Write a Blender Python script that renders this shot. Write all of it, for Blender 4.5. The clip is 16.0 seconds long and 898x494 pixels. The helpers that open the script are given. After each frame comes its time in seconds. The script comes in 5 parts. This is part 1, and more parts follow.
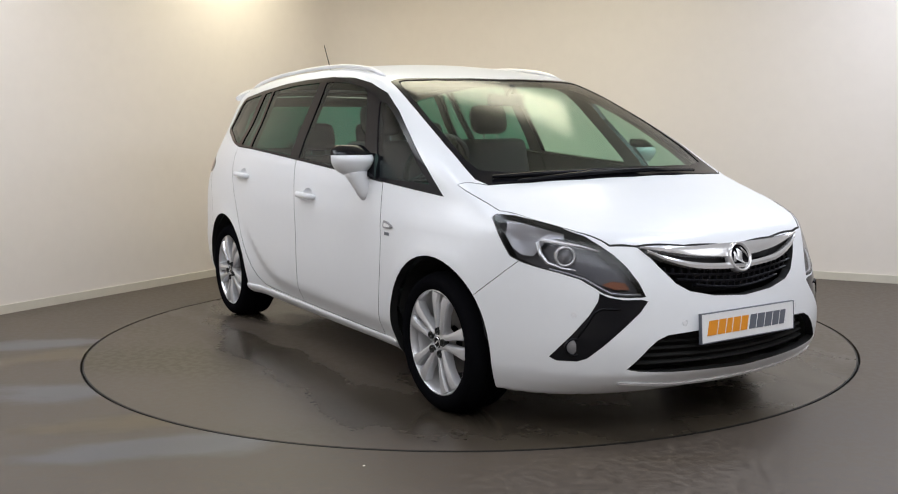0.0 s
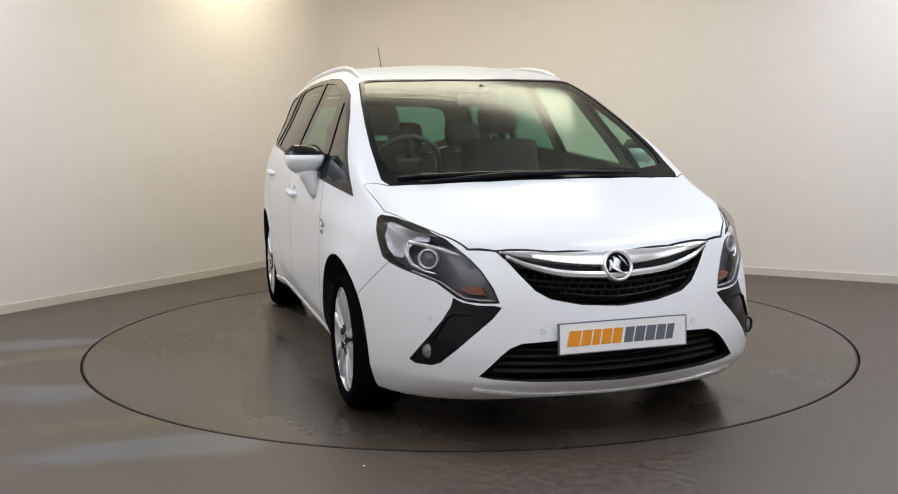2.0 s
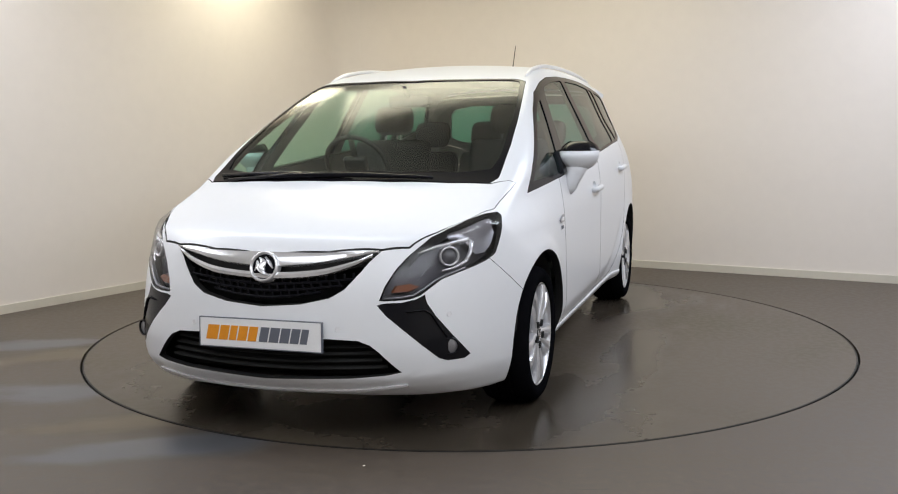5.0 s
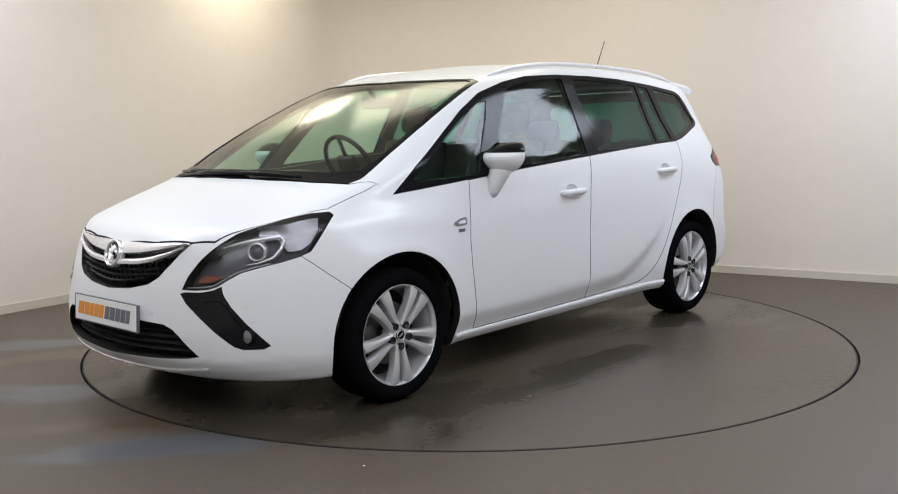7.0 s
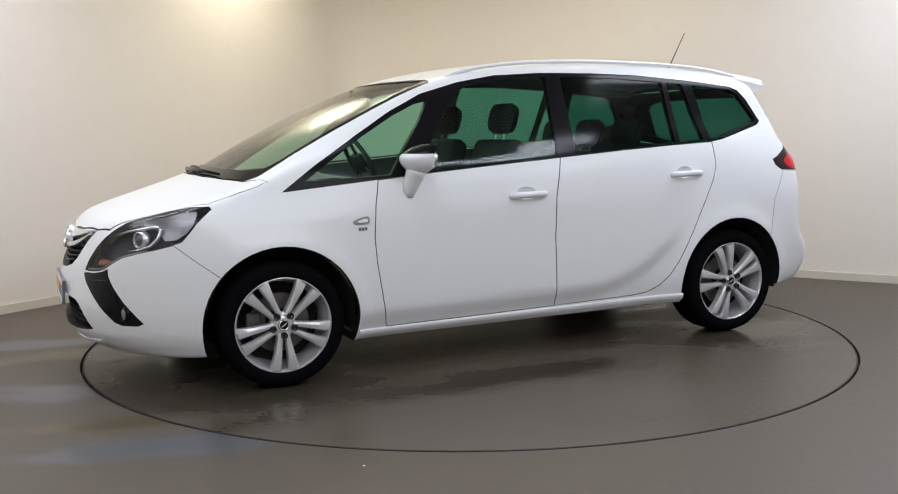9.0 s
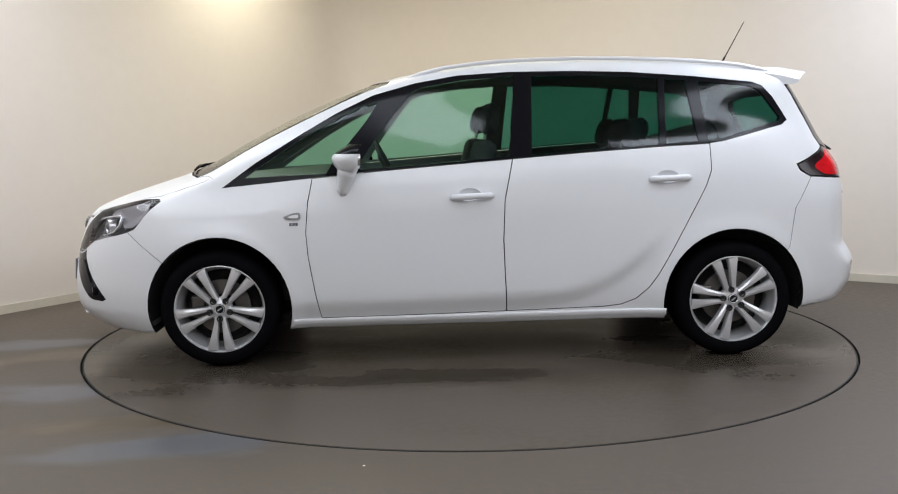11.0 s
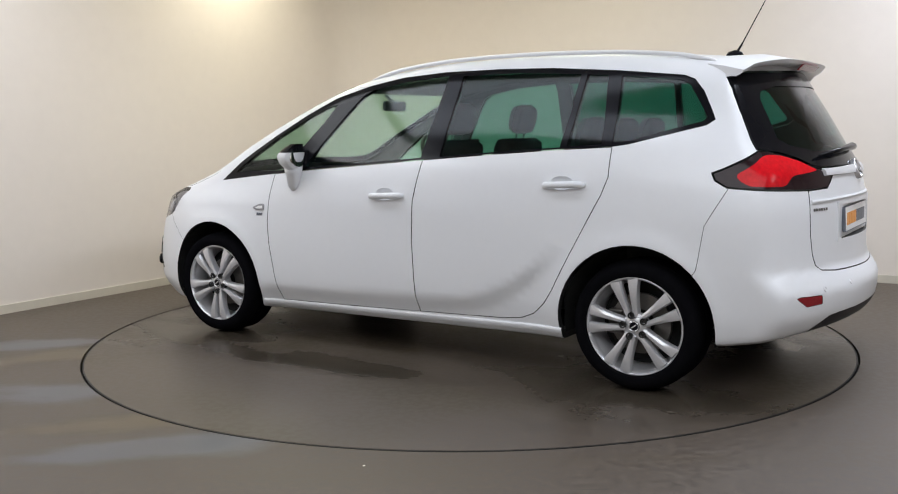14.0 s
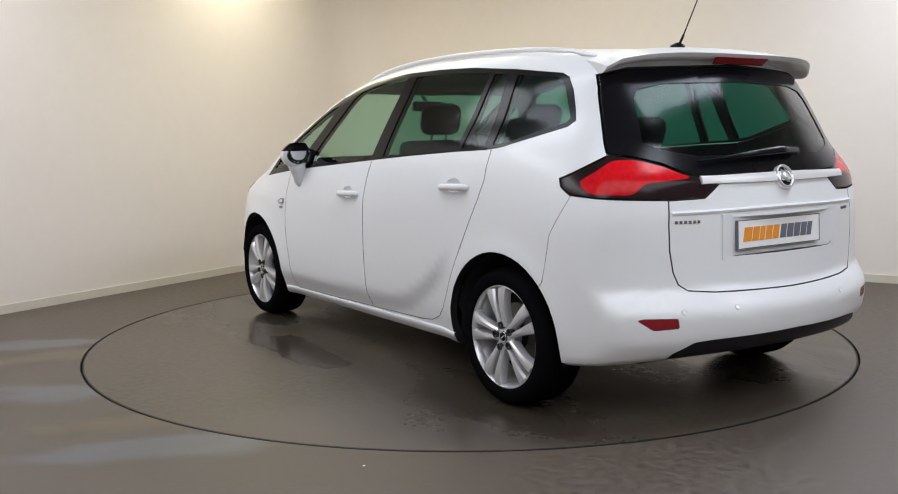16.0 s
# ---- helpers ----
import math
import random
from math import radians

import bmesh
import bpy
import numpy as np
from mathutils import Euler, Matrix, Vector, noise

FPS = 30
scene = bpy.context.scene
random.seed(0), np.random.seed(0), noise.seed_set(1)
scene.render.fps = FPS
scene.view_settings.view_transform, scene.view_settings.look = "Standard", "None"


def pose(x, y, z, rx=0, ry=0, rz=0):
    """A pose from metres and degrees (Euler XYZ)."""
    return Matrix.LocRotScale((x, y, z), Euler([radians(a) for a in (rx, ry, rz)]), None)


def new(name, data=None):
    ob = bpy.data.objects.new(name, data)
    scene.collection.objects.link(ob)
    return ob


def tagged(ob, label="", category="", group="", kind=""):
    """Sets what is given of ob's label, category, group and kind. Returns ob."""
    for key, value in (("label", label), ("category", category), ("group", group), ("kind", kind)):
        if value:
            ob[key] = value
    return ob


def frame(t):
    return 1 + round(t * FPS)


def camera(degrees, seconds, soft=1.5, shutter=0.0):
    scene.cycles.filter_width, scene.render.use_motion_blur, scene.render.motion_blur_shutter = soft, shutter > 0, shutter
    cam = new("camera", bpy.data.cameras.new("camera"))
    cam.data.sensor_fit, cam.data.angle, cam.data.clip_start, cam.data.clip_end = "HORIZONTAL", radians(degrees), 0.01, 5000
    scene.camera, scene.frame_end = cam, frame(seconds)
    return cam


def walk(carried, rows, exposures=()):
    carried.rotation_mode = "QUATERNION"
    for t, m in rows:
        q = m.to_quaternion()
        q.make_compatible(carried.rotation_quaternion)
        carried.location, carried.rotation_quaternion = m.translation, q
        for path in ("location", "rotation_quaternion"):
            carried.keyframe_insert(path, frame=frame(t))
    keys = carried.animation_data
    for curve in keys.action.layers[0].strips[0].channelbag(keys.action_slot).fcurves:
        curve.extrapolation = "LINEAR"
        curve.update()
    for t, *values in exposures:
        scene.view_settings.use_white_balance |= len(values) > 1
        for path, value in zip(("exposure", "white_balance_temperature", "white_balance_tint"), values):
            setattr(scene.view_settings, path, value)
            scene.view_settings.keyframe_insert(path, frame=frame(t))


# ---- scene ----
cam = camera(50.25, 16.0, soft=1.1)
EYE = pose(0, -5.83, 1.241, 90 - 6.975, 0, 1.03) @ pose(0, 0, 0, 0, 0, -0.768)
walk(cam, [(0.0, EYE), (16.0, EYE)], exposures=[(0.0, 0.0), (16.0, 0.0)])

# ---- world and light ----
world = bpy.data.worlds.new("world")
world.use_nodes = True
world.node_tree.nodes["Background"].inputs[0].default_value = (0.8, 0.85, 0.9, 1)
world.node_tree.nodes["Background"].inputs[1].default_value = 0.05
scene.world = world

CEIL = 3.1


def ceiling_lamp(x, y, sx, sy, watts, tint, turn=0.0):
    lamp = bpy.data.lights.new("panel_glow", "AREA")
    lamp.shape, lamp.size, lamp.size_y, lamp.energy, lamp.color = "RECTANGLE", sx, sy, watts, tint
    ob = new("panel_glow", lamp)
    ob.matrix_world = pose(x, y, CEIL - 0.07, 0, 0, turn)
    return ob


COOL, BLUE, WARM = (0.90, 0.94, 1.0), (0.80, 0.87, 1.0), (1.0, 0.95, 0.72)
# first two rows: unseen fill, added to brighten walls; third: assumed front light
LAMPS = [(-3.5, -1.2, 1.0, 3.6, 69, COOL, -32), (5.2, -3.4, 1.0, 2.4, 44, COOL, 60), (0.2, -5.2, 6.6, 3.0, 180, COOL, 0),
         (-1.15, -1.35, 2.9, 0.45, 27, BLUE, -31), (2.15, -1.95, 1.8, 0.45, 38, BLUE, 49), (2.95, 0.3, 2.4, 0.7, 62, BLUE, 36), (-1.75, 2.45, 0.6, 0.6, 17, WARM, -32), (0.0, 1.3, 2.6, 1.2, 42, WARM, 0)]
for row in LAMPS:
    ceiling_lamp(*row)


# ---- materials ----
def material(name, color, rough=0.5, metal=0.0, grain=0.0, scale=20.0, bump=0.0, bump_scale=200.0, coat=0.0, spec=0.5, glow=0.0):
    """A principled surface with broad and fine colour variation and a fine relief."""
    m = bpy.data.materials.new(name)
    m.use_nodes = True
    nt = m.node_tree
    b = nt.nodes["Principled BSDF"]
    b.inputs["Base Color"].default_value = (*color, 1)
    b.inputs["Roughness"].default_value = rough
    b.inputs["Metallic"].default_value = metal
    b.inputs["Coat Weight"].default_value = coat
    b.inputs["Coat Roughness"].default_value = 0.13
    b.inputs["Specular IOR Level"].default_value = spec
    if glow:
        b.inputs["Emission Color"].default_value = (*color, 1)
        b.inputs["Emission Strength"].default_value = glow
    pos = nt.nodes.new("ShaderNodeTexCoord")
    if grain:
        n1, n2, mix, ramp = (nt.nodes.new(k) for k in ("ShaderNodeTexNoise", "ShaderNodeTexNoise", "ShaderNodeMath", "ShaderNodeMapRange"))
        n1.inputs["Scale"].default_value, n2.inputs["Scale"].default_value = scale, scale * 9
        n1.inputs["Detail"].default_value = n2.inputs["Detail"].default_value = 4
        for n in (n1, n2):
            nt.links.new(pos.outputs["Object"], n.inputs["Vector"])
        mix.operation = "ADD"
        nt.links.new(n1.outputs["Fac"], mix.inputs[0])
        nt.links.new(n2.outputs["Fac"], mix.inputs[1])
        ramp.inputs["From Min"].default_value, ramp.inputs["From Max"].default_value = 0.6, 1.4
        ramp.inputs["To Min"].default_value, ramp.inputs["To Max"].default_value = 1 - grain, 1 + grain
        nt.links.new(mix.outputs[0], ramp.inputs["Value"])
        mul = nt.nodes.new("ShaderNodeVectorMath")
        mul.operation = "SCALE"
        mul.inputs[0].default_value = color
        nt.links.new(ramp.outputs[0], mul.inputs["Scale"])
        nt.links.new(mul.outputs[0], b.inputs["Base Color"])
    if bump:
        n3, bp = nt.nodes.new("ShaderNodeTexNoise"), nt.nodes.new("ShaderNodeBump")
        n3.inputs["Scale"].default_value = bump_scale
        n3.inputs["Detail"].default_value = 3
        nt.links.new(pos.outputs["Object"], n3.inputs["Vector"])
        bp.inputs["Strength"].default_value, bp.inputs["Distance"].default_value = bump, 0.004
        nt.links.new(n3.outputs["Fac"], bp.inputs["Height"])
        nt.links.new(bp.outputs[0], b.inputs["Normal"])
    return m


def glass(name, tint, rough=0.10, film=0.035):
    """Thin tinted glass: a mirror film, stronger at a slant, over a clear sheet."""
    m = bpy.data.materials.new(name)
    m.use_nodes = True
    nt = m.node_tree
    nt.nodes.clear()
    out, mix, clear, gloss, lw, power, scale = (nt.nodes.new(k) for k in ("ShaderNodeOutputMaterial", "ShaderNodeMixShader", "ShaderNodeBsdfTransparent", "ShaderNodeBsdfGlossy", "ShaderNodeLayerWeight", "ShaderNodeMath", "ShaderNodeMath"))
    clear.inputs["Color"].default_value = (*tint, 1)
    gloss.inputs["Roughness"].default_value = rough
    lw.inputs["Blend"].default_value = 0.5
    power.operation, scale.operation = "POWER", "MULTIPLY_ADD"
    power.inputs[1].default_value = 5.0
    scale.inputs[1].default_value, scale.inputs[2].default_value = 1 - film, film
    nt.links.new(lw.outputs["Facing"], power.inputs[0])
    nt.links.new(power.outputs[0], scale.inputs[0])
    nt.links.new(scale.outputs[0], mix.inputs[0])
    nt.links.new(clear.outputs[0], mix.inputs[1])
    nt.links.new(gloss.outputs[0], mix.inputs[2])
    nt.links.new(mix.outputs[0], out.inputs["Surface"])
    return m


PAINT = material("white_paint", (0.765, 0.775, 0.80), 0.36, coat=0.3, grain=0.01, scale=3)
WALL = material("wall_paint", (0.785, 0.722, 0.668), 0.75, grain=0.02, scale=1.2, bump=0.15, bump_scale=260)
SKIRT = material("skirting_paint", (0.62, 0.58, 0.50), 0.45, grain=0.03, scale=3)
CEILING = material("ceiling_paint", (0.88, 0.86, 0.78), 0.8, grain=0.02, scale=2)


def vinyl(name, wet):
    """Grey-brown sheet vinyl: broad ochre streaks, painted blue-grey sheen, fine mottling, scuffs; wet adds dark shiny
    damp marks.
    """
    m = bpy.data.materials.new(name)
    m.use_nodes = True
    nt = m.node_tree
    b = nt.nodes["Principled BSDF"]
    pos = nt.nodes.new("ShaderNodeTexCoord")

    def noise_of(scale, stretch, detail=4, seed=0.0, turn=0.0):
        mp, n = nt.nodes.new("ShaderNodeMapping"), nt.nodes.new("ShaderNodeTexNoise")
        mp.inputs["Scale"].default_value = stretch
        mp.inputs["Location"].default_value = (seed, seed * 0.7, 0)
        mp.inputs["Rotation"].default_value = (0, 0, radians(turn))
        n.inputs["Scale"].default_value, n.inputs["Detail"].default_value = scale, detail
        nt.links.new(pos.outputs["Object"], mp.inputs["Vector"])
        nt.links.new(mp.outputs[0], n.inputs["Vector"])
        return n.outputs["Fac"]

    def ranged(v, a, b0, c=0.0, d=1.0):
        r = nt.nodes.new("ShaderNodeMapRange")
        r.interpolation_type = "SMOOTHSTEP"
        for k, x in zip(("From Min", "From Max", "To Min", "To Max"), (a, b0, c, d)):
            r.inputs[k].default_value = x
        nt.links.new(v, r.inputs["Value"])
        return r.outputs[0]

    def mixed(fac, a, b0):
        x = nt.nodes.new("ShaderNodeMix")
        x.data_type = "RGBA"
        nt.links.new(fac, x.inputs["Factor"])
        for sock, v in ((x.inputs[6], a), (x.inputs[7], b0)):
            if isinstance(v, tuple):
                sock.default_value = (*v, 1)
            else:
                nt.links.new(v, sock)
        return x.outputs[2]

    streak = ranged(noise_of(0.9, (0.5, 2.2, 1), 3, 3.1, -18), 0.50, 0.66)
    mottle = ranged(noise_of(26, (1, 1, 1), 6, 1.0), 0.3, 0.7)
    col = mixed(mottle, (0.067, 0.053, 0.042), (0.106, 0.086, 0.069))
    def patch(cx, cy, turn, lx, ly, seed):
        """A ragged patch round a place on the floor."""
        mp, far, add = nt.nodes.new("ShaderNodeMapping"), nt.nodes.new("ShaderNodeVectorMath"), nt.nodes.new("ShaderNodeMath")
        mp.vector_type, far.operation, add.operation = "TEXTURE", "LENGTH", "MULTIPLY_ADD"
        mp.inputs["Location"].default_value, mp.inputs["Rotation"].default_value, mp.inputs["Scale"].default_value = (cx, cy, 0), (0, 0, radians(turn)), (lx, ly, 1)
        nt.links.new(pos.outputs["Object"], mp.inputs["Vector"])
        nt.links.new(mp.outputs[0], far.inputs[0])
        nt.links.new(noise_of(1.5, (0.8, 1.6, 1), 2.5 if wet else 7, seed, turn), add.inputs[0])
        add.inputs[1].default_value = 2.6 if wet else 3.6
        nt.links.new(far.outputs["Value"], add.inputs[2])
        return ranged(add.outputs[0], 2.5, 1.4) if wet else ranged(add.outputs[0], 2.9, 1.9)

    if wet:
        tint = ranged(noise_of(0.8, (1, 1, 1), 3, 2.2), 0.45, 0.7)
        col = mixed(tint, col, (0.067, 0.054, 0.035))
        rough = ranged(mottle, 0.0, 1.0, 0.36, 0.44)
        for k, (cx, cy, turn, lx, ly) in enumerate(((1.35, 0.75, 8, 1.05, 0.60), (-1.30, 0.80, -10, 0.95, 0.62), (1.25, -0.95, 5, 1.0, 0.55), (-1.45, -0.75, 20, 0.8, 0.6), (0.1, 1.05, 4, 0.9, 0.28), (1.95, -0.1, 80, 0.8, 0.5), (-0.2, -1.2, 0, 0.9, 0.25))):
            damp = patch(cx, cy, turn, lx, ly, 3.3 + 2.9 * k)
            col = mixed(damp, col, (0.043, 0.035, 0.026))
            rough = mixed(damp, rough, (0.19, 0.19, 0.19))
    else:
        ochre = ranged(streak, 0.0, 1.0, 0.0, 0.2)
        col = mixed(ochre, col, (0.085, 0.066, 0.043))
        rough = ranged(mottle, 0.0, 1.0, 0.44, 0.54)
        # the grey bands put a bluish floor sheen into the colour; brown are stains
        grey, brown = (0.091, 0.093, 0.101), (0.086, 0.066, 0.038)
        for cx, cy, turn, lx, ly, seed, tone in ((-2.40, -0.62, 19, 0.75, 0.17, 4.1, brown), (-1.62, -1.84, 17, 0.85, 0.18, 8.3, brown), (-2.55, -0.27, 19, 0.75, 0.13, 7.7, grey), (-2.02, -1.34, 17, 0.85, 0.24, 1.9, grey), (-1.38, -2.20, 17, 0.90, 0.17, 2.6, grey)):
            stain_sheen = patch(cx, cy, turn, lx, ly, seed)
            col = mixed(stain_sheen, col, tone)
            rough = mixed(stain_sheen, rough, (0.28, 0.28, 0.28))
        scuff = ranged(noise_of(7, (0.2, 3, 1), 8, 9.0, 30), 0.66, 0.72, 0.0, 0.5)
        col = mixed(scuff, col, (0.045, 0.041, 0.037))
    b.inputs["Specular IOR Level"].default_value = 0.36
    nt.links.new(col, b.inputs["Base Color"])
    nt.links.new(rough, b.inputs["Roughness"])
    bp = nt.nodes.new("ShaderNodeBump")
    bp.inputs["Strength"].default_value, bp.inputs["Distance"].default_value = 0.06, 0.002
    nt.links.new(noise_of(70, (1, 1, 1), 3, 0.4), bp.inputs["Height"])
    nt.links.new(bp.outputs[0], b.inputs["Normal"])
    return m


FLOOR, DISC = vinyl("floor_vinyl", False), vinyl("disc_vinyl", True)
GAP = material("gap_black", (0.01, 0.01, 0.01), 0.6)
TYRE = material("tyre_rubber", (0.005, 0.005, 0.006), 0.8, spec=0.0, grain=0.2, scale=30, bump=0.2, bump_scale=300)
ALLOY = material("alloy", (0.68, 0.68, 0.70), 0.30, metal=0.55, grain=0.04, scale=12)
TRIM = material("black_trim", (0.006, 0.006, 0.008), 0.16, spec=0.12, grain=0.1, scale=12)


# ---- mesh helpers ----
def mesh_of(name, bm, mat, smooth=False):
    me = bpy.data.meshes.new(name)
    bm.to_mesh(me)
    bm.free()
    for k in (mat if isinstance(mat, (list, tuple)) else [mat]):
        me.materials.append(k)
    if smooth:
        me.polygons.foreach_set("use_smooth", [True] * len(me.polygons))
    return me


def part(name, bm, mat, parent, label="", m=None, smooth=False):
    ob = new(name, mesh_of(name, bm, mat, smooth))
    ob.parent = parent
    if m is not None:
        ob.matrix_basis = m
    return tagged(ob, label)


def box(bm, lo, hi, m=None, bevel=0.0):
    c = [(a + b) / 2 for a, b in zip(lo, hi)]
    s = [b - a for a, b in zip(lo, hi)]
    vs = bmesh.ops.create_cube(bm, size=1, matrix=Matrix.LocRotScale(c, None, s))["verts"]
    if bevel:
        es = list({e for v in vs for e in v.link_edges})
        vs = list({v for f in bmesh.ops.bevel(bm, geom=es, offset=bevel, segments=2, profile=0.5, affect="EDGES")["faces"] for v in f.verts} | {v for v in vs if v.is_valid})
    if m is not None:
        bmesh.ops.transform(bm, matrix=m, verts=vs)
    return vs


def lathe(bm, rows, n=48, axis="y", m=None):
    """Turns a profile of (radius, place along the axis) round; closed when its ends meet the axis."""
    rings = []
    for r, a in rows:
        ring = []
        for i in range(n):
            w = 2 * math.pi * i / n
            c, s = r * math.cos(w), r * math.sin(w)
            p = {"y": (c, a, s), "z": (c, s, a), "x": (a, c, s)}[axis]
            ring.append(bm.verts.new(m @ Vector(p) if m is not None else p))
        rings.append(ring)
    for p, q in zip(rings, rings[1:]):
        for i in range(n):
            bm.faces.new((p[i], p[(i + 1) % n], q[(i + 1) % n], q[i]))
    return rings


# ---- the room ----
CORNER, LDIR, RDIR, ROUND = Vector((-1.084, 4.177)), Vector((-0.5322, -0.8466)), Vector((0.8678, -0.4970)), 0.55
LEFT_END, RIGHT_END, BACK = CORNER + 11 * LDIR, CORNER + 11 * RDIR, Vector((2.0, -11.5))


def wall_path(half):
    """The plan of the two seen walls, which meet in a rounded corner."""
    a, b = CORNER + ROUND * LDIR, CORNER + ROUND * RDIR
    pts = []
    for i in range(13):
        t = i / 12
        pts.append((1 - t) ** 2 * a + 2 * t * (1 - t) * CORNER + t * t * b)
    return [LEFT_END] + pts[:7] if half == 0 else pts[6:] + [RIGHT_END]


def strip(name, path, z0, z1, thick, mat, smooth=True):
    """A wall of some thickness along a plan path; the room lies on its right hand."""
    bm = bmesh.new()
    cols = []
    for i, p in enumerate(path):
        d = (path[min(i + 1, len(path) - 1)] - path[max(i - 1, 0)]).normalized()
        out = Vector((-d.y, d.x)) * thick
        q = p + out
        cols.append([bm.verts.new((*p, z0)), bm.verts.new((*p, z1)), bm.verts.new((*q, z1)), bm.verts.new((*q, z0))])
    for a, b in zip(cols, cols[1:]):
        for k in range(4):
            bm.faces.new((a[k], b[k], b[(k + 1) % 4], a[(k + 1) % 4]))
    bm.faces.new(cols[0])
    bm.faces.new(cols[-1][::-1])
    bmesh.ops.recalc_face_normals(bm, faces=bm.faces)
    ob = new(name, mesh_of(name, bm, mat))
    if smooth:
        ob.data.set_sharp_from_angle(angle=radians(30))
    return ob


tagged(strip("wall_west", wall_path(0), 0, CEIL, 0.15, WALL), "pale beige painted studio wall curving into a corner", "wall", kind="structure")
tagged(strip("wall_east", wall_path(1), 0, CEIL, 0.15, WALL), "pale beige painted studio wall with a light skirting", "wall", kind="structure")
tagged(strip("wall_south", [RIGHT_END, BACK], 0, CEIL, 0.15, WALL), "plain beige studio wall behind the camera", "wall", kind="structure")
tagged(strip("wall_rear", [BACK, LEFT_END], 0, CEIL, 0.15, WALL), "plain beige studio wall behind the camera", "wall", kind="structure")


def skirting(name, half):
    path = wall_path(half)
    tagged(strip(name, [p + 0.014 * ((BACK - CORNER).normalized()) for p in path], 0, 0.062, 0.013, SKIRT), "cream painted low skirting board along the wall", "skirting", kind="structure")


skirting("baseboard_west", 0)
skirting("baseboard_east", 1)

RING = 2.237


def room_sheet(name, z, thick, mat, hole=0.0):
    bm = bmesh.new()
    outer = [bm.verts.new((p.x, p.y, z)) for p in wall_path(0) + wall_path(1)[1:] + [BACK]]
    es = [bm.edges.new((outer[i], outer[(i + 1) % len(outer)])) for i in range(len(outer))]
    if hole:
        ring = [bm.verts.new((hole * math.cos(2 * math.pi * i / 160), hole * math.sin(2 * math.pi * i / 160), z)) for i in range(160)]
        es += [bm.edges.new((ring[i], ring[(i + 1) % 160])) for i in range(160)]
    bmesh.ops.triangle_fill(bm, edges=es, use_beauty=True)
    if hole:
        drop = [f for f in bm.faces if f.calc_center_median().length < hole * 0.999]
        bmesh.ops.delete(bm, geom=drop, context="FACES_ONLY")
    bmesh.ops.recalc_face_normals(bm, faces=bm.faces)
    g = bmesh.ops.extrude_face_region(bm, geom=list(bm.faces))
    bmesh.ops.translate(bm, verts=[v for v in g["geom"] if isinstance(v, bmesh.types.BMVert)], vec=(0, 0, thick))
    bmesh.ops.recalc_face_normals(bm, faces=bm.faces)
    return new(name, mesh_of(name, bm, mat))


tagged(room_sheet("floor", 0.0, -0.06, FLOOR, RING + 0.006), "grey-brown vinyl studio floor with worn streaks and a painted bluish sheen", "floor", kind="structure")
tagged(room_sheet("ceiling", CEIL, 0.1, CEILING), "plain pale ceiling", "ceiling", kind="structure")

bm = bmesh.new()
lathe(bm, [(0.0001, -0.05), (RING + 0.05, -0.05), (RING + 0.05, -0.07), (0.0001, -0.07)], 96, "z")
tagged(new("turntable_pit", mesh_of("turntable_pit", bm, GAP)), "dark gap round the turntable", "floor gap", kind="structure")

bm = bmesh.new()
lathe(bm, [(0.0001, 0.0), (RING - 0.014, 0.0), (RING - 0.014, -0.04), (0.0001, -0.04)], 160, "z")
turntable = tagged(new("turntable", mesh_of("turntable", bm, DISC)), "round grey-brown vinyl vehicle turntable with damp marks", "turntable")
bm = bmesh.new()
lathe(bm, [(RING - 0.0135, -0.001), (RING - 0.006, -0.001), (RING - 0.006, -0.04), (RING - 0.0135, -0.04), (RING - 0.0135, -0.001)], 160, "z")
part("edge_trim", bm, GAP, turntable, "thin black edge trim")
bm = bmesh.new()
lathe(bm, [(0.0001, -0.041), (RING - 0.1, -0.041), (RING - 0.1, -0.048), (0.0001, -0.048)], 96, "z")
part("deck_plate", bm, GAP, turntable, "dark steel deck underneath")


bm = bmesh.new()
scrap = [(-0.005, -0.003), (0.001, -0.005), (0.006, -0.001), (0.003, 0.004), (-0.004, 0.003)]
lo, hi = ([bm.verts.new((x, y, z + 0.15 * x)) for x, y in scrap] for z in (0.0018, 0.0030))
bm.faces.new(lo[::-1])
bm.faces.new(hi)
for i in range(5):
    bm.faces.new((lo[i], lo[(i + 1) % 5], hi[(i + 1) % 5], hi[i]))
paper = tagged(new("paper_scrap", mesh_of("paper_scrap", bm, CEILING)), "tiny white scrap of paper lying on the vinyl floor", "litter")
paper.matrix_world = pose(-0.39, -2.39, 0.0, 0, 0, 20)


def light_fitting(x, y, sx, sy, turn):
    root = tagged(new("ceiling_light"), "slim ceiling light fitting, unseen, placed to light the room", "light", "ceiling lights")
    root.matrix_world = pose(x, y, CEIL, 0, 0, turn)
    bm = bmesh.new()
    box(bm, (-sx / 2 - 0.02, -sy / 2 - 0.02, -0.06), (sx / 2 + 0.02, sy / 2 + 0.02, -0.001), bevel=0.006)
    part("housing", bm, SKIRT, root, "white metal housing")


for x, y, sx, sy, w, c, turn in LAMPS:
    light_fitting(x, y, sx, sy, turn)

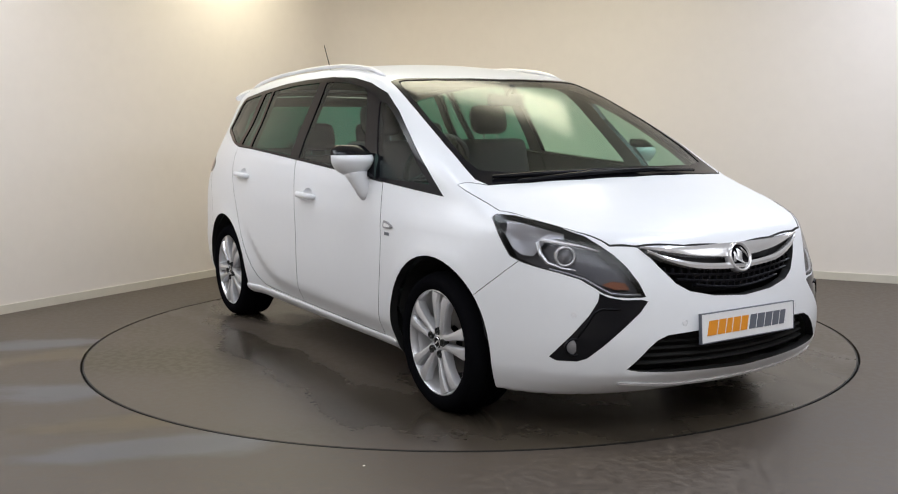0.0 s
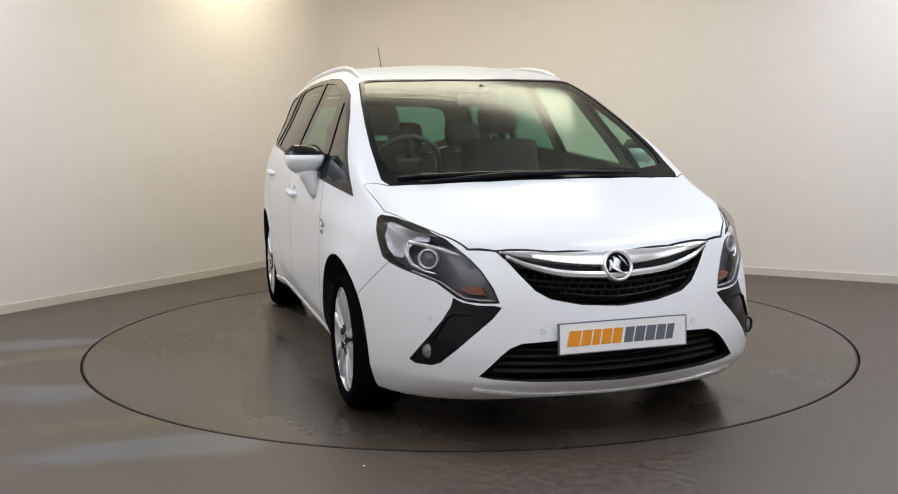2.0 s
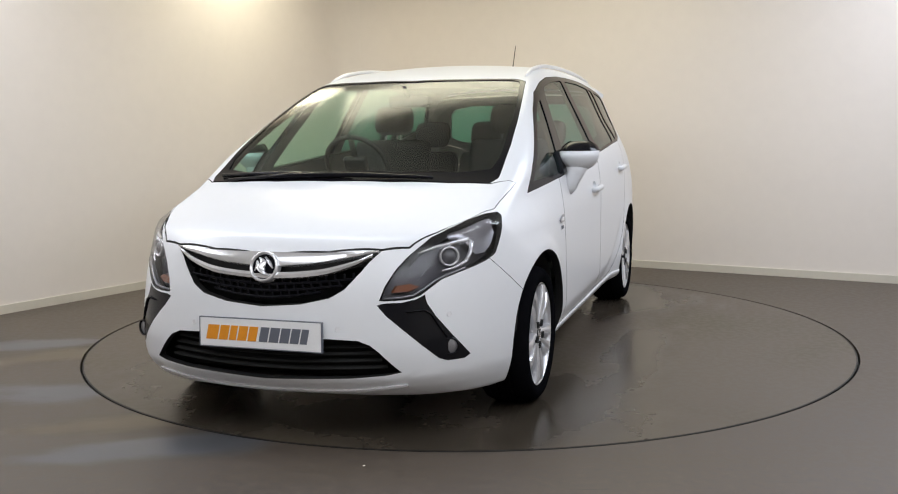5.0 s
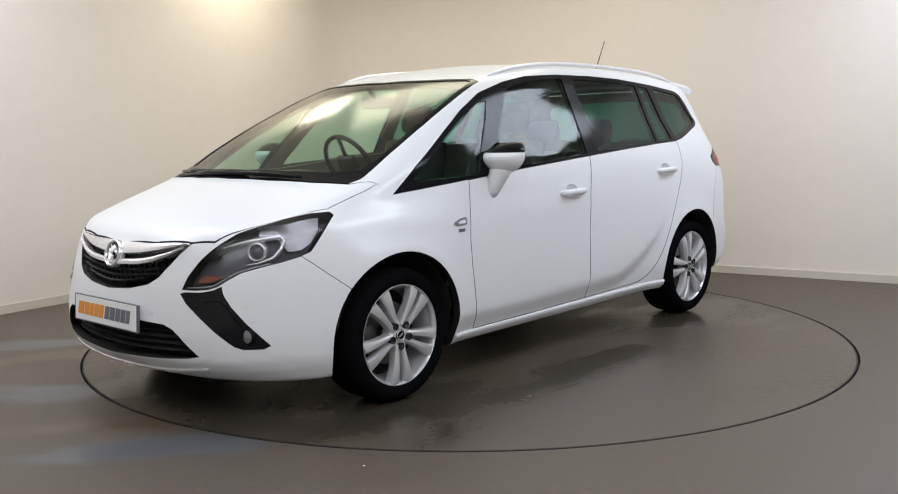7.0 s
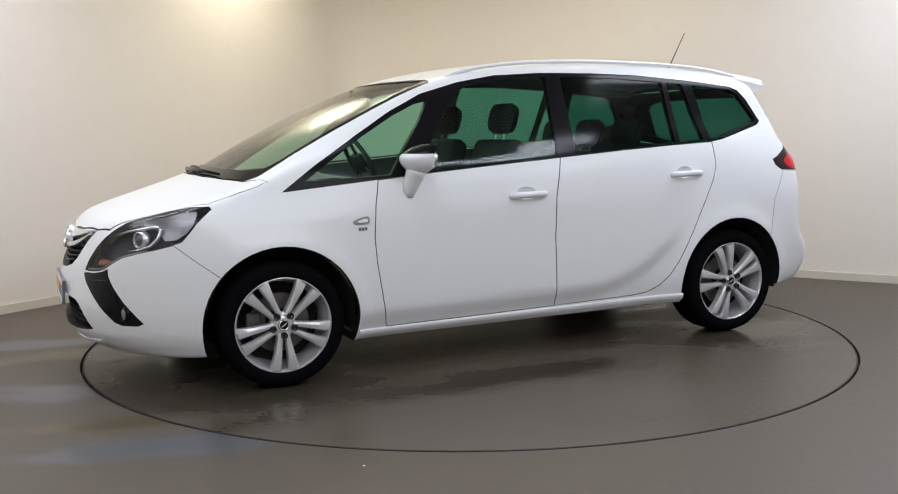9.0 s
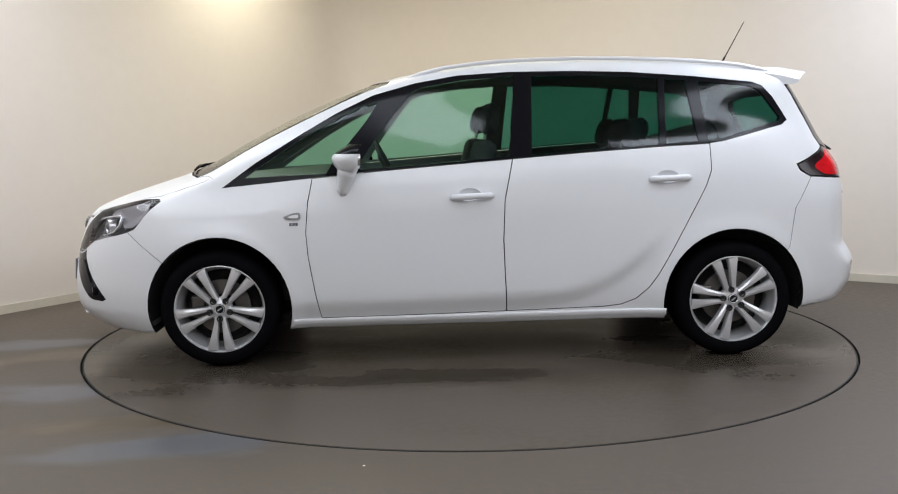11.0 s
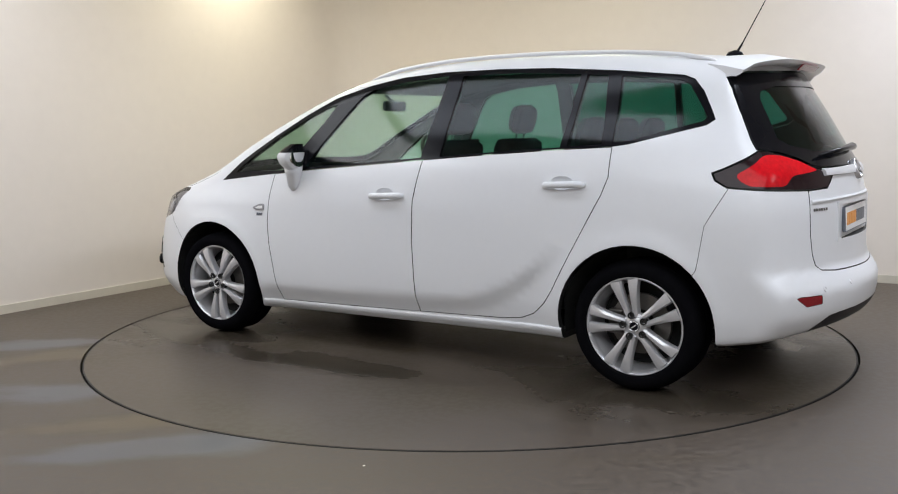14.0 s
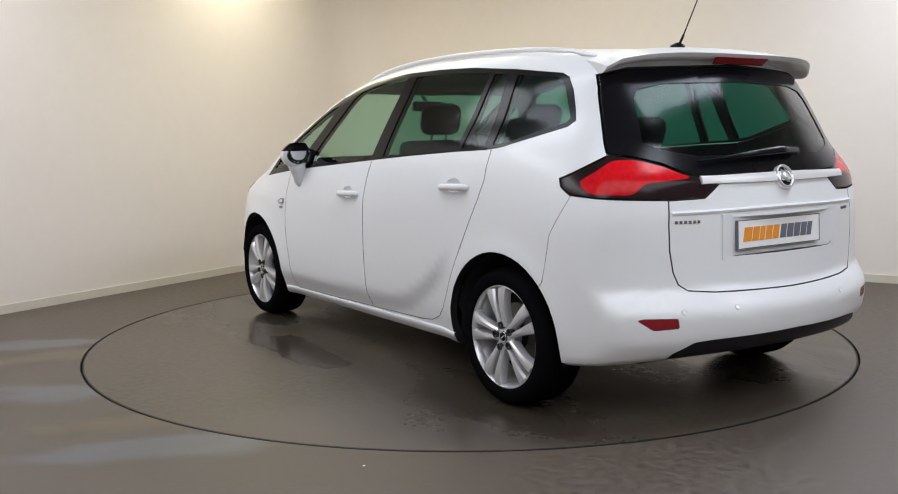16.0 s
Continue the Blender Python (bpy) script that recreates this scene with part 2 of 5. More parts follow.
# ---- the car's form ----
NX, NZ = [-2.35, -2.0, -1.75, -1.38, -0.6, 0.2, 0.9, 1.38, 1.75, 2.0, 2.4], [0.15, 0.25, 0.40, 0.60, 0.80, 0.95, 1.05, 1.15, 1.30, 1.45, 1.65]
SIDE = np.array([
    (0.70, 0.75, 0.79, 0.80, 0.79, 0.76, 0.72, 0.67, 0.60, 0.54, 0.46),
    (0.77, 0.82, 0.85, 0.86, 0.85, 0.82, 0.78, 0.74, 0.68, 0.62, 0.53),
    (0.83, 0.87, 0.895, 0.90, 0.895, 0.875, 0.848, 0.805, 0.73, 0.67, 0.58),
    (0.87, 0.90, 0.925, 0.93, 0.92, 0.905, 0.885, 0.85, 0.765, 0.70, 0.60),
    (0.86, 0.895, 0.92, 0.925, 0.925, 0.915, 0.90, 0.865, 0.79, 0.71, 0.61),
    (0.86, 0.895, 0.92, 0.925, 0.925, 0.91, 0.885, 0.84, 0.765, 0.69, 0.60),
    (0.86, 0.895, 0.92, 0.925, 0.918, 0.892, 0.862, 0.815, 0.740, 0.668, 0.573),
    (0.87, 0.905, 0.93, 0.932, 0.90, 0.832, 0.802, 0.768, 0.702, 0.635, 0.54),
    (0.84, 0.875, 0.897, 0.89, 0.84, 0.755, 0.72, 0.69, 0.63, 0.56, 0.45),
    (0.79, 0.83, 0.855, 0.85, 0.79, 0.69, 0.64, 0.59, 0.52, 0.45, 0.35),
    (0.66, 0.71, 0.74, 0.73, 0.66, 0.56, 0.51, 0.46, 0.39, 0.32, 0.25)])
TOP = ((-2.4, -2.0, -1.75, -1.5, -1.1, -0.6, -0.2, 0.2, 0.5, 0.7, 1.0, 1.3, 1.55, 1.66, 1.9, 2.1, 2.24, 2.30, 2.4),
       (1.44, 1.53, 1.575, 1.605, 1.633, 1.643, 1.635, 1.595, 1.535, 1.472, 1.347, 1.198, 1.060, 1.012, 0.934, 0.866, 0.795, 0.735, 0.55))
FRONT = ((0.1, 0.2, 0.25, 0.3, 0.4, 0.5, 0.6, 0.7, 0.79, 0.9, 1.1, 1.7), (2.12, 2.23, 2.29, 2.325, 2.337, 2.325, 2.305, 2.272, 2.235, 2.2, 2.15, 2.0))
REAR = ((0.1, 0.2, 0.3, 0.4, 0.48, 0.55, 0.60, 0.7, 0.85, 0.95, 1.02, 1.1, 1.3, 1.5, 1.7),
        (-2.06, -2.12, -2.21, -2.268, -2.275, -2.245, -2.215, -2.21, -2.205, -2.188, -2.17, -2.13, -2.015, -1.885, -1.74))
BOTTOM = ((-2.4, -2.1, -1.75, -1.0, 1.0, 1.8, 2.3), (0.34, 0.30, 0.25, 0.21, 0.188, 0.175, 0.205))
AXLES, HUB_Z, ARCH_R = (1.38, -1.38), 0.312, 0.385


def smooth_table(xs, ys):
    """Monotone cubic slopes of a table, for a curve with no overshoot."""
    xs, ys = np.asarray(xs, float), np.asarray(ys, float)
    h = np.diff(xs)
    d = np.diff(ys) / h
    s = np.zeros(len(xs))
    s[0], s[-1] = d[0], d[-1]
    for i in range(1, len(xs) - 1):
        if d[i - 1] * d[i] > 0:
            w1, w2 = 2 * h[i] + h[i - 1], h[i] + 2 * h[i - 1]
            s[i] = (w1 + w2) / (w1 / d[i - 1] + w2 / d[i])
    return xs, ys, s


def curve_at(table, x):
    xs, ys, s = table
    x = np.clip(x, xs[0], xs[-1])
    i = np.clip(np.searchsorted(xs, x) - 1, 0, len(xs) - 2)
    h = xs[i + 1] - xs[i]
    t = (x - xs[i]) / h
    return (ys[i] * (1 + 2 * t) * (1 - t) ** 2 + s[i] * h * t * (1 - t) ** 2 + ys[i + 1] * t * t * (3 - 2 * t) + s[i + 1] * h * t * t * (t - 1))


T_TOP, T_FRONT, T_REAR, T_BOTTOM = (smooth_table(*k) for k in (TOP, FRONT, REAR, BOTTOM))
T_SIDE = [smooth_table(NZ, row) for row in SIDE]
T_CREASE = smooth_table((-1.3, -1.0, -0.9, -0.68, -0.38, 0.2, 0.9, 1.2), (0.95, 0.70, 0.60, 0.45, 0.365, 0.345, 0.33, 0.33))


def step(a, b, x):
    t = np.clip((x - a) / (b - a), 0, 1)
    return t * t * (3 - 2 * t)


def smax(a, b, k):
    h = np.maximum(k - np.abs(a - b), 0) / k
    return np.maximum(a, b) + h * h * k * 0.25


def side_y(x, z):
    cols = np.array([curve_at(t, z) for t in T_SIDE])
    out = np.zeros_like(x)
    i = np.clip(np.searchsorted(NX, x) - 1, 0, len(NX) - 2)
    xs = np.array(NX)
    t = (np.clip(x, NX[0], NX[-1]) - xs[i]) / (xs[i + 1] - xs[i])
    k = np.arange(len(x))
    p0, p1, p2, p3 = cols[np.maximum(i - 1, 0), k], cols[i, k], cols[i + 1, k], cols[np.minimum(i + 2, len(NX) - 1), k]
    out = p1 + 0.5 * t * (p2 - p0 + t * (2 * p0 - 5 * p1 + 4 * p2 - p3 + t * (3 * (p1 - p2) + p3 - p0)))
    for ax in AXLES:
        r = np.hypot(x - ax, (z - HUB_Z))
        out = out + 0.008 * np.exp(-((r - ARCH_R - 0.01) / 0.05) ** 2) * step(0.15, 0.3, z)
    low = step(-0.02, 0.095, curve_at(T_CREASE, x) - z) * step(-1.05, -0.8, x) * step(1.1, 0.9, x)
    return out - 0.025 * low


def body_f(p):
    """Below zero inside the car's body; about metres near its skin."""
    x, y, z = p[:, 0], np.abs(p[:, 1]), p[:, 2]
    y2 = y * y
    side = y - side_y(x, z)
    screen = step(0.2, 0.9, x) * step(1.8, 1.45, x)
    crown = 0.10 - 0.03 * screen + 0.04 * step(1.45, 1.9, x) + 0.02 * step(-1.0, -1.8, x)
    top = (z - curve_at(T_TOP, x + 0.19 * y2 * screen) + crown * y2) * 0.92
    front = x - curve_at(T_FRONT, z) + 0.28 * y2 + 0.8 * y2 ** 3
    rear = curve_at(T_REAR, z) - x + (0.30 + 0.09 * step(1.0, 1.2, z)) * y2 + 0.1 * y2 ** 3
    f = smax(side, top, 0.09 - 0.04 * step(1.0, 1.6, x))
    f = smax(f, front * 0.9, 0.05)
    f = smax(f, rear * 0.9, 0.04)
    return smax(f, curve_at(T_BOTTOM, x) - z, 0.03)


def skin_points(q, level=0.0):
    """Moves points along the ray from the car's spine through them onto the skin."""
    c = np.stack([np.clip(q[:, 0], -1.7, 1.75), np.zeros(len(q)), np.clip(np.where(q[:, 0] > 0.9, 0.62, 0.75), 0, 2)], 1)
    t = np.clip((q[:, 0] - 0.6) / 0.8, 0, 1)
    c[:, 2] = 0.75 * (1 - t) + 0.55 * t
    d = q - c
    d /= np.linalg.norm(d, axis=1)[:, None]
    lo, hi = np.zeros(len(q)), np.full(len(q), 2.0)
    for _ in range(40):
        mid = (lo + hi) / 2
        inside = body_f(c + d * mid[:, None]) < level
        lo, hi = np.where(inside, mid, lo), np.where(inside, hi, mid)
    return c + d * ((lo + hi) / 2)[:, None]


def skin_normals(p, e=0.004):
    k = np.concatenate([p + s * e * np.eye(3)[i] for i in range(3) for s in (1, -1)])
    f = body_f(k).reshape(6, -1)
    g = np.stack([f[0] - f[1], f[2] - f[3], f[4] - f[5]], 1)
    return g / np.linalg.norm(g, axis=1)[:, None]


def solid(step_size, level):
    """The body as one closed skin of even quads."""
    lo, hi = np.array((-2.3, -0.93, 0.2)), np.array((2.35, 0.93, 1.6))
    n = [int(round((b - a) / step_size)) for a, b in zip(lo, hi)]
    n[1] += n[1] % 2
    index, pts, faces = {}, [], []

    def vert(i, j, k):
        if (i, j, k) not in index:
            index[i, j, k] = len(pts)
            pts.append(lo + (hi - lo) * np.array((i, j, k)) / n)
        return index[i, j, k]

    for a in range(3):
        u, v = (a + 1) % 3, (a + 2) % 3
        for end in (0, n[a]):
            for i in range(n[u]):
                for j in range(n[v]):
                    quad = []
                    for di, dj in ((0, 0), (1, 0), (1, 1), (0, 1)):
                        c = [0, 0, 0]
                        c[a], c[u], c[v] = end, i + di, j + dj
                        quad.append(vert(*c))
                    faces.append(quad if end else quad[::-1])
    return skin_points(np.array(pts), level), faces

# ---- cutting the body into panels ----
LINING = material("cabin_lining", (0.20, 0.20, 0.185), 0.8, grain=0.1, scale=14, bump=0.2, bump_scale=400)
CLOTH = material("seat_cloth", (0.028, 0.027, 0.028), 0.85, grain=0.25, scale=40, bump=0.3, bump_scale=700)
DASH = material("dash_plastic", (0.04, 0.04, 0.038), 0.55, grain=0.15, scale=30, bump=0.2, bump_scale=600)
CHROME = material("chrome", (0.82, 0.82, 0.84), 0.18, metal=0.7, grain=0.02, scale=9)
SATIN = material("satin_rail", (0.76, 0.76, 0.78), 0.32, metal=0.25, grain=0.02, scale=9)
RED = material("red_lens", (0.56, 0.006, 0.012), 0.16, spec=0.18, coat=0.0, grain=0.28, scale=6, glow=0.0)
REFLEX = material("red_reflector", (0.23, 0.008, 0.014), 0.25, coat=0.3, grain=0.15, scale=80)
SMOKE = material("smoked_lens", (0.018, 0.008, 0.010), 0.14, spec=0.25, coat=0.0, grain=0.1, scale=20)
AMBER = material("amber_lens", (0.22, 0.08, 0.04), 0.25, coat=0.4, grain=0.15, scale=60)
SILVER = material("lamp_reflector", (0.34, 0.34, 0.36), 0.3, metal=0.7, grain=0.1, scale=30)
LAMPBOX = material("lamp_housing", (0.085, 0.085, 0.095), 0.35, metal=0.5, grain=0.2, scale=20)
PLATE_W = material("plate_white", (0.84, 0.84, 0.85), 0.35, grain=0.03, scale=12)
PLATE_O = material("print_orange", (0.80, 0.30, 0.02), 0.4, grain=0.08, scale=30)
PLATE_G = material("print_grey", (0.13, 0.14, 0.17), 0.4, grain=0.08, scale=30)
MESHB = material("grille_black", (0.009, 0.009, 0.012), 0.4, spec=0.2, grain=0.2, scale=40)
UNDER = material("underbody", (0.008, 0.008, 0.008), 0.9, grain=0.3, scale=8)
DISCM = material("brake_steel", (0.16, 0.15, 0.14), 0.4, metal=0.8, grain=0.2, scale=30)
PIANO = material("gloss_black", (0.008, 0.008, 0.010), 0.12, spec=0.22, grain=0.1, scale=12)
CLEAR = glass("clear_glass", (0.50, 0.755, 0.675), 0.06, 0.026)
SCREEN = glass("screen_glass", (0.78, 0.88, 0.77), 0.16, 0.05)
PRIVACY = glass("privacy_glass", (0.115, 0.32, 0.27), 0.11, 0.02)
LENS = glass("lamp_lens", (0.86, 0.86, 0.88))
PROJECTOR = material("projector_glass", (0.13, 0.13, 0.14), 0.08, spec=0.6, grain=0.1, scale=40)
MIRROR = material("mirror_glass", (0.8, 0.82, 0.84), 0.02, metal=1.0)

R2 = math.sqrt(0.5)
FRAMES = {  # plane axes u, v and the way out w
    "side": (Vector((1, 0, 0)), Vector((0, 0, 1)), Vector((0, 1, 0))),
    "top": (Vector((1, 0, 0)), Vector((0, 1, 0)), Vector((0, 0, 1))),
    "front": (Vector((0, 1, 0)), Vector((0, 0, 1)), Vector((1, 0, 0))),
    "rear": (Vector((0, 1, 0)), Vector((0, 0, 1)), Vector((-1, 0, 0))),
    "lamp": (Vector((-R2, R2, 0)), Vector((0, 0, 1)), Vector((R2, R2, 0))),
    "tail": (Vector((R2, R2, 0)), Vector((0, 0, 1)), Vector((-R2, R2, 0)))}


def inset(poly, d):
    """A polygon drawn in by d (grown, when d is below zero)."""
    area = sum(a[0] * b[1] - b[0] * a[1] for a, b in zip(poly, poly[1:] + poly[:1]))
    s, out, n = (1 if area > 0 else -1), [], len(poly)
    for i in range(n):
        p, a, b = Vector(poly[i]), Vector(poly[i - 1]), Vector(poly[(i + 1) % n])
        e1, e2 = (p - a).normalized(), (b - p).normalized()
        n1, n2 = Vector((-e1.y, e1.x)) * s, Vector((-e2.y, e2.x)) * s
        m = n1 + n2
        m = m / max(m.length_squared / 2, 0.5)
        out.append(tuple(p + m * d))
    return out


def rounded(poly, r, n=3):
    """Cuts a polygon's corners round."""
    out = []
    for i, p in enumerate(poly):
        p, a, b = Vector(p), Vector(poly[i - 1]), Vector(poly[(i + 1) % len(poly)])
        ra, rb = min(r, (a - p).length * 0.4), min(r, (b - p).length * 0.4)
        q0, q1 = p + (a - p).normalized() * ra, p + (b - p).normalized() * rb
        for k in range(n + 1):
            t = k / n
            out.append(tuple((1 - t) ** 2 * q0 + 2 * t * (1 - t) * p + t * t * q1))
    return out


def both(half):
    """The whole of an outline given for the left half, from the middle round to the middle; the first axis or the second mirrors."""
    return half + [(x, -y) for x, y in reversed(half) if y > 1e-6]


def prism(bm, poly, view, d0, d1, mirror=False):
    u, v, w = FRAMES[view]
    flip = Matrix.Diagonal((1, -1, 1)) if mirror else Matrix.Identity(3)
    a = [bm.verts.new(flip @ (u * p + v * q + w * d0)) for p, q in poly]
    b = [bm.verts.new(flip @ (u * p + v * q + w * d1)) for p, q in poly]
    fs = [bm.faces.new(a), bm.faces.new(b)] + [bm.faces.new((a[i], a[(i + 1) % len(a)], b[(i + 1) % len(a)], b[i])) for i in range(len(a))]
    bmesh.ops.recalc_face_normals(bm, faces=fs)


def cutter(*prisms):
    """A mesh of prisms: rows of outline, view, from, to; a fifth value True mirrors it to the other side."""
    bm = bmesh.new()
    for row in prisms:
        prism(bm, *row)
    bmesh.ops.triangulate(bm, faces=[f for f in bm.faces if len(f.verts) > 4])
    for f in bm.faces:
        f.material_index = 1
    me = bpy.data.meshes.new("cutter")
    bm.to_mesh(me)
    bm.free()
    for mat in (PAINT, GAP, LINING):
        me.materials.append(mat)
    return me


def carve(me, cut, how):
    a, b = new("work", me), new("tool", cut)
    m = a.modifiers.new("cut", "BOOLEAN")
    m.operation, m.solver, m.object, m.use_self = how, "EXACT", b, False
    b.hide_render = True
    dg = bpy.context.evaluated_depsgraph_get()
    out = bpy.data.meshes.new_from_object(a.evaluated_get(dg))
    bpy.data.objects.remove(a)
    bpy.data.objects.remove(b)
    return out


def skin_mesh(grid, level, index):
    pts, faces = solid(grid, level)
    me = bpy.data.meshes.new("skin")
    me.from_pydata(pts.tolist(), [], faces)
    for mat in (PAINT, GAP, LINING):
        me.materials.append(mat)
    me.polygons.foreach_set("material_index", [index] * len(faces))
    return me


def coords(me):
    co = np.zeros(len(me.vertices) * 3)
    me.vertices.foreach_get("co", co)
    return co.reshape(-1, 3)


def finish(me, mats):
    """Sets the materials and gives the outer skin the form's own normals."""
    while len(me.materials) < len(mats):
        me.materials.append(None)
    for i, m in enumerate(mats):
        me.materials[i] = m
    co = coords(me)
    nrm = skin_normals(co)
    me.polygons.foreach_set("use_smooth", [True] * len(me.polygons))
    loops = [None] * len(me.loops)
    for p in me.polygons:
        for li in p.loop_indices:
            loops[li] = nrm[me.loops[li].vertex_index] if p.material_index == 0 else p.normal
    me.normals_split_custom_set([tuple(k) for k in loops])
    return me


def sheet(me, sink, mat):
    """The outer skin of a piece alone, sunk a little, for glass."""
    bm = bmesh.new()
    bm.from_mesh(me)
    bmesh.ops.delete(bm, geom=[f for f in bm.faces if f.material_index != 0], context="FACES")
    co = np.array([v.co for v in bm.verts])
    nrm = skin_normals(co)
    for v, n in zip(bm.verts, nrm):
        v.co -= Vector(n) * sink
    out = bpy.data.meshes.new("sheet")
    bm.to_mesh(out)
    bm.free()
    out.materials.append(mat)
    out.polygons.foreach_set("use_smooth", [True] * len(out.polygons))
    loops = np.zeros(len(out.loops), int)
    out.loops.foreach_get("vertex_index", loops)
    out.normals_split_custom_set(nrm[loops].tolist())
    return out


def mirrored(me):
    """The same piece for the car's other side."""
    out = me.copy()
    out.transform(Matrix.Diagonal((1, -1, 1, 1)))
    out.flip_normals()
    return out


def hang(name, me, parent, label=""):
    ob = new(name, me)
    ob.parent = parent
    return tagged(ob, label)


def pair(name, me, parent, label=""):
    other = mirrored(me)
    if len(me.materials) and me.has_custom_normals:
        n = np.array([tuple(c.vector) for c in me.corner_normals])
        lens = [p.loop_total for p in me.polygons]
        k, order = 0, []
        for ln in lens:
            order += [k] + list(range(k + ln - 1, k, -1))
            k += ln
        v0 = np.zeros(len(me.loops), int)
        me.loops.foreach_get("vertex_index", v0)
        v1 = np.zeros(len(me.loops), int)
        other.loops.foreach_get("vertex_index", v1)
        if (v0[order] == v1).all():
            n = n[order]
            n[:, 1] *= -1
            other.normals_split_custom_set(n.tolist())
    return hang(name, me, parent, label), hang(name, other, parent, label)


DLO = [(1.355, 0.950), (1.183, 1.075), (0.941, 1.225), (0.748, 1.338), (0.550, 1.433), (0.321, 1.496), (0.096, 1.535), (-0.19, 1.552), (-0.53, 1.553), (-0.836, 1.545), (-1.19, 1.518), (-1.53, 1.482),
       (-1.582, 1.462), (-1.633, 1.404), (-1.682, 1.315), (-1.703, 1.272), (-1.668, 1.246), (-1.47, 1.198), (-1.328, 1.163), (-1.244, 1.151), (-0.958, 1.138), (-0.61, 1.116), (-0.252, 1.090), (0.242, 1.052), (0.56, 1.027), (0.888, 0.996)]
PANES = {"quarter": [(1.235, 1.000), (1.152, 1.060), (0.929, 1.207), (0.737, 1.315), (0.60, 1.378), (0.525, 1.392), (0.590, 1.290), (0.733, 1.115), (0.800, 1.020)],
         "front": [(0.650, 1.037), (0.545, 1.190), (0.404, 1.375), (0.346, 1.440), (0.284, 1.472), (0.060, 1.508), (-0.218, 1.527), (-0.168, 1.096), (0.242, 1.064)],
         "rear": [(-0.312, 1.526), (-0.656, 1.525), (-1.006, 1.506), (-0.976, 1.150), (-0.609, 1.126), (-0.288, 1.102)],
         "vent": [(-1.040, 1.503), (-1.152, 1.494), (-1.190, 1.165), (-1.012, 1.153)],
         "last": [(-1.225, 1.489), (-1.520, 1.460), (-1.566, 1.434), (-1.665, 1.285), (-1.650, 1.266), (-1.442, 1.211), (-1.328, 1.179), (-1.242, 1.169)]}
DOOR_F = [(0.868, 1.02), (0.898, 0.869), (0.911, 0.713), (0.902, 0.588), (0.871, 0.397), (0.843, 0.250), (0.35, 0.257), (-0.150, 0.268), (-0.139, 0.476), (-0.132, 0.659), (-0.140, 0.871), (-0.185, 1.085), (-0.19, 1.13), (0.56, 1.10)]
DOOR_R = [(-0.185, 1.13), (-0.185, 1.085), (-0.140, 0.871), (-0.132, 0.659), (-0.139, 0.476), (-0.150, 0.268), (-0.671, 0.282), (-0.77, 0.293), (-0.850, 0.325), (-0.915, 0.385), (-0.965, 0.459), (-1.077, 0.667), (-1.216, 0.928),
          (-1.246, 1.010), (-1.247, 1.19), (-0.6, 1.17)]
BONNET = both([(2.246, 0.0), (2.219, 0.25), (2.168, 0.455), (2.123, 0.552), (2.02, 0.630), (1.86, 0.712), (1.695, 0.776), (1.61, 0.779), (1.51, 0.789), (1.408, 0.799), (1.508, 0.705), (1.573, 0.525), (1.626, 0.28), (1.646, 0.0)])
WINDSCREEN = both([(1.640, 0.0), (1.620, 0.28), (1.567, 0.525), (1.503, 0.700), (1.445, 0.728), (1.19, 0.718), (0.98, 0.696), (0.736, 0.661), (0.470, 0.615), (0.462, 0.56), (0.545, 0.30), (0.587, 0.0)])
SCREEN_PANE = both([(1.555, 0.0), (1.535, 0.28), (1.478, 0.53), (1.400, 0.676), (1.30, 0.695), (0.98, 0.670), (0.736, 0.635), (0.510, 0.590), (0.497, 0.55), (0.567, 0.30), (0.605, 0.0)])
LAMP = [(-1.253, 0.593), (-1.226, 0.646), (-1.176, 0.709), (-1.125, 0.754), (-1.081, 0.784), (-1.014, 0.823), (-0.915, 0.852), (-0.817, 0.876), (-0.723, 0.894), (-0.640, 0.897), (-0.622, 0.882), (-0.655, 0.827), (-0.682, 0.783),
        (-0.715, 0.735), (-0.766, 0.716), (-0.831, 0.700), (-0.919, 0.682), (-1.0, 0.662), (-1.055, 0.632), (-1.095, 0.608), (-1.138, 0.595), (-1.192, 0.591), (-1.237, 0.591)]
FOG = [(-1.262, 0.576), (-1.237, 0.583), (-1.171, 0.584), (-1.115, 0.594), (-1.078, 0.610), (-1.077, 0.592), (-1.072, 0.574), (-1.040, 0.523), (-0.981, 0.454), (-0.884, 0.355), (-0.914, 0.342), (-0.996, 0.344), (-1.035, 0.358),
       (-1.107, 0.416), (-1.180, 0.483), (-1.234, 0.535)]
GRILLE = both([(0.771, 0.0), (0.770, 0.2), (0.776, 0.36), (0.777, 0.455), (0.735, 0.415), (0.700, 0.389), (0.634, 0.332), (0.602, 0.277), (0.577, 0.162), (0.565, 0.0)])
GRILLE = [(b, a) for a, b in GRILLE]
INTAKE = [(b, a) for a, b in both([(0.452, 0.0), (0.450, 0.26), (0.443, 0.395), (0.425, 0.44), (0.398, 0.472), (0.314, 0.548), (0.304, 0.50), (0.292, 0.365), (0.276, 0.0)])]
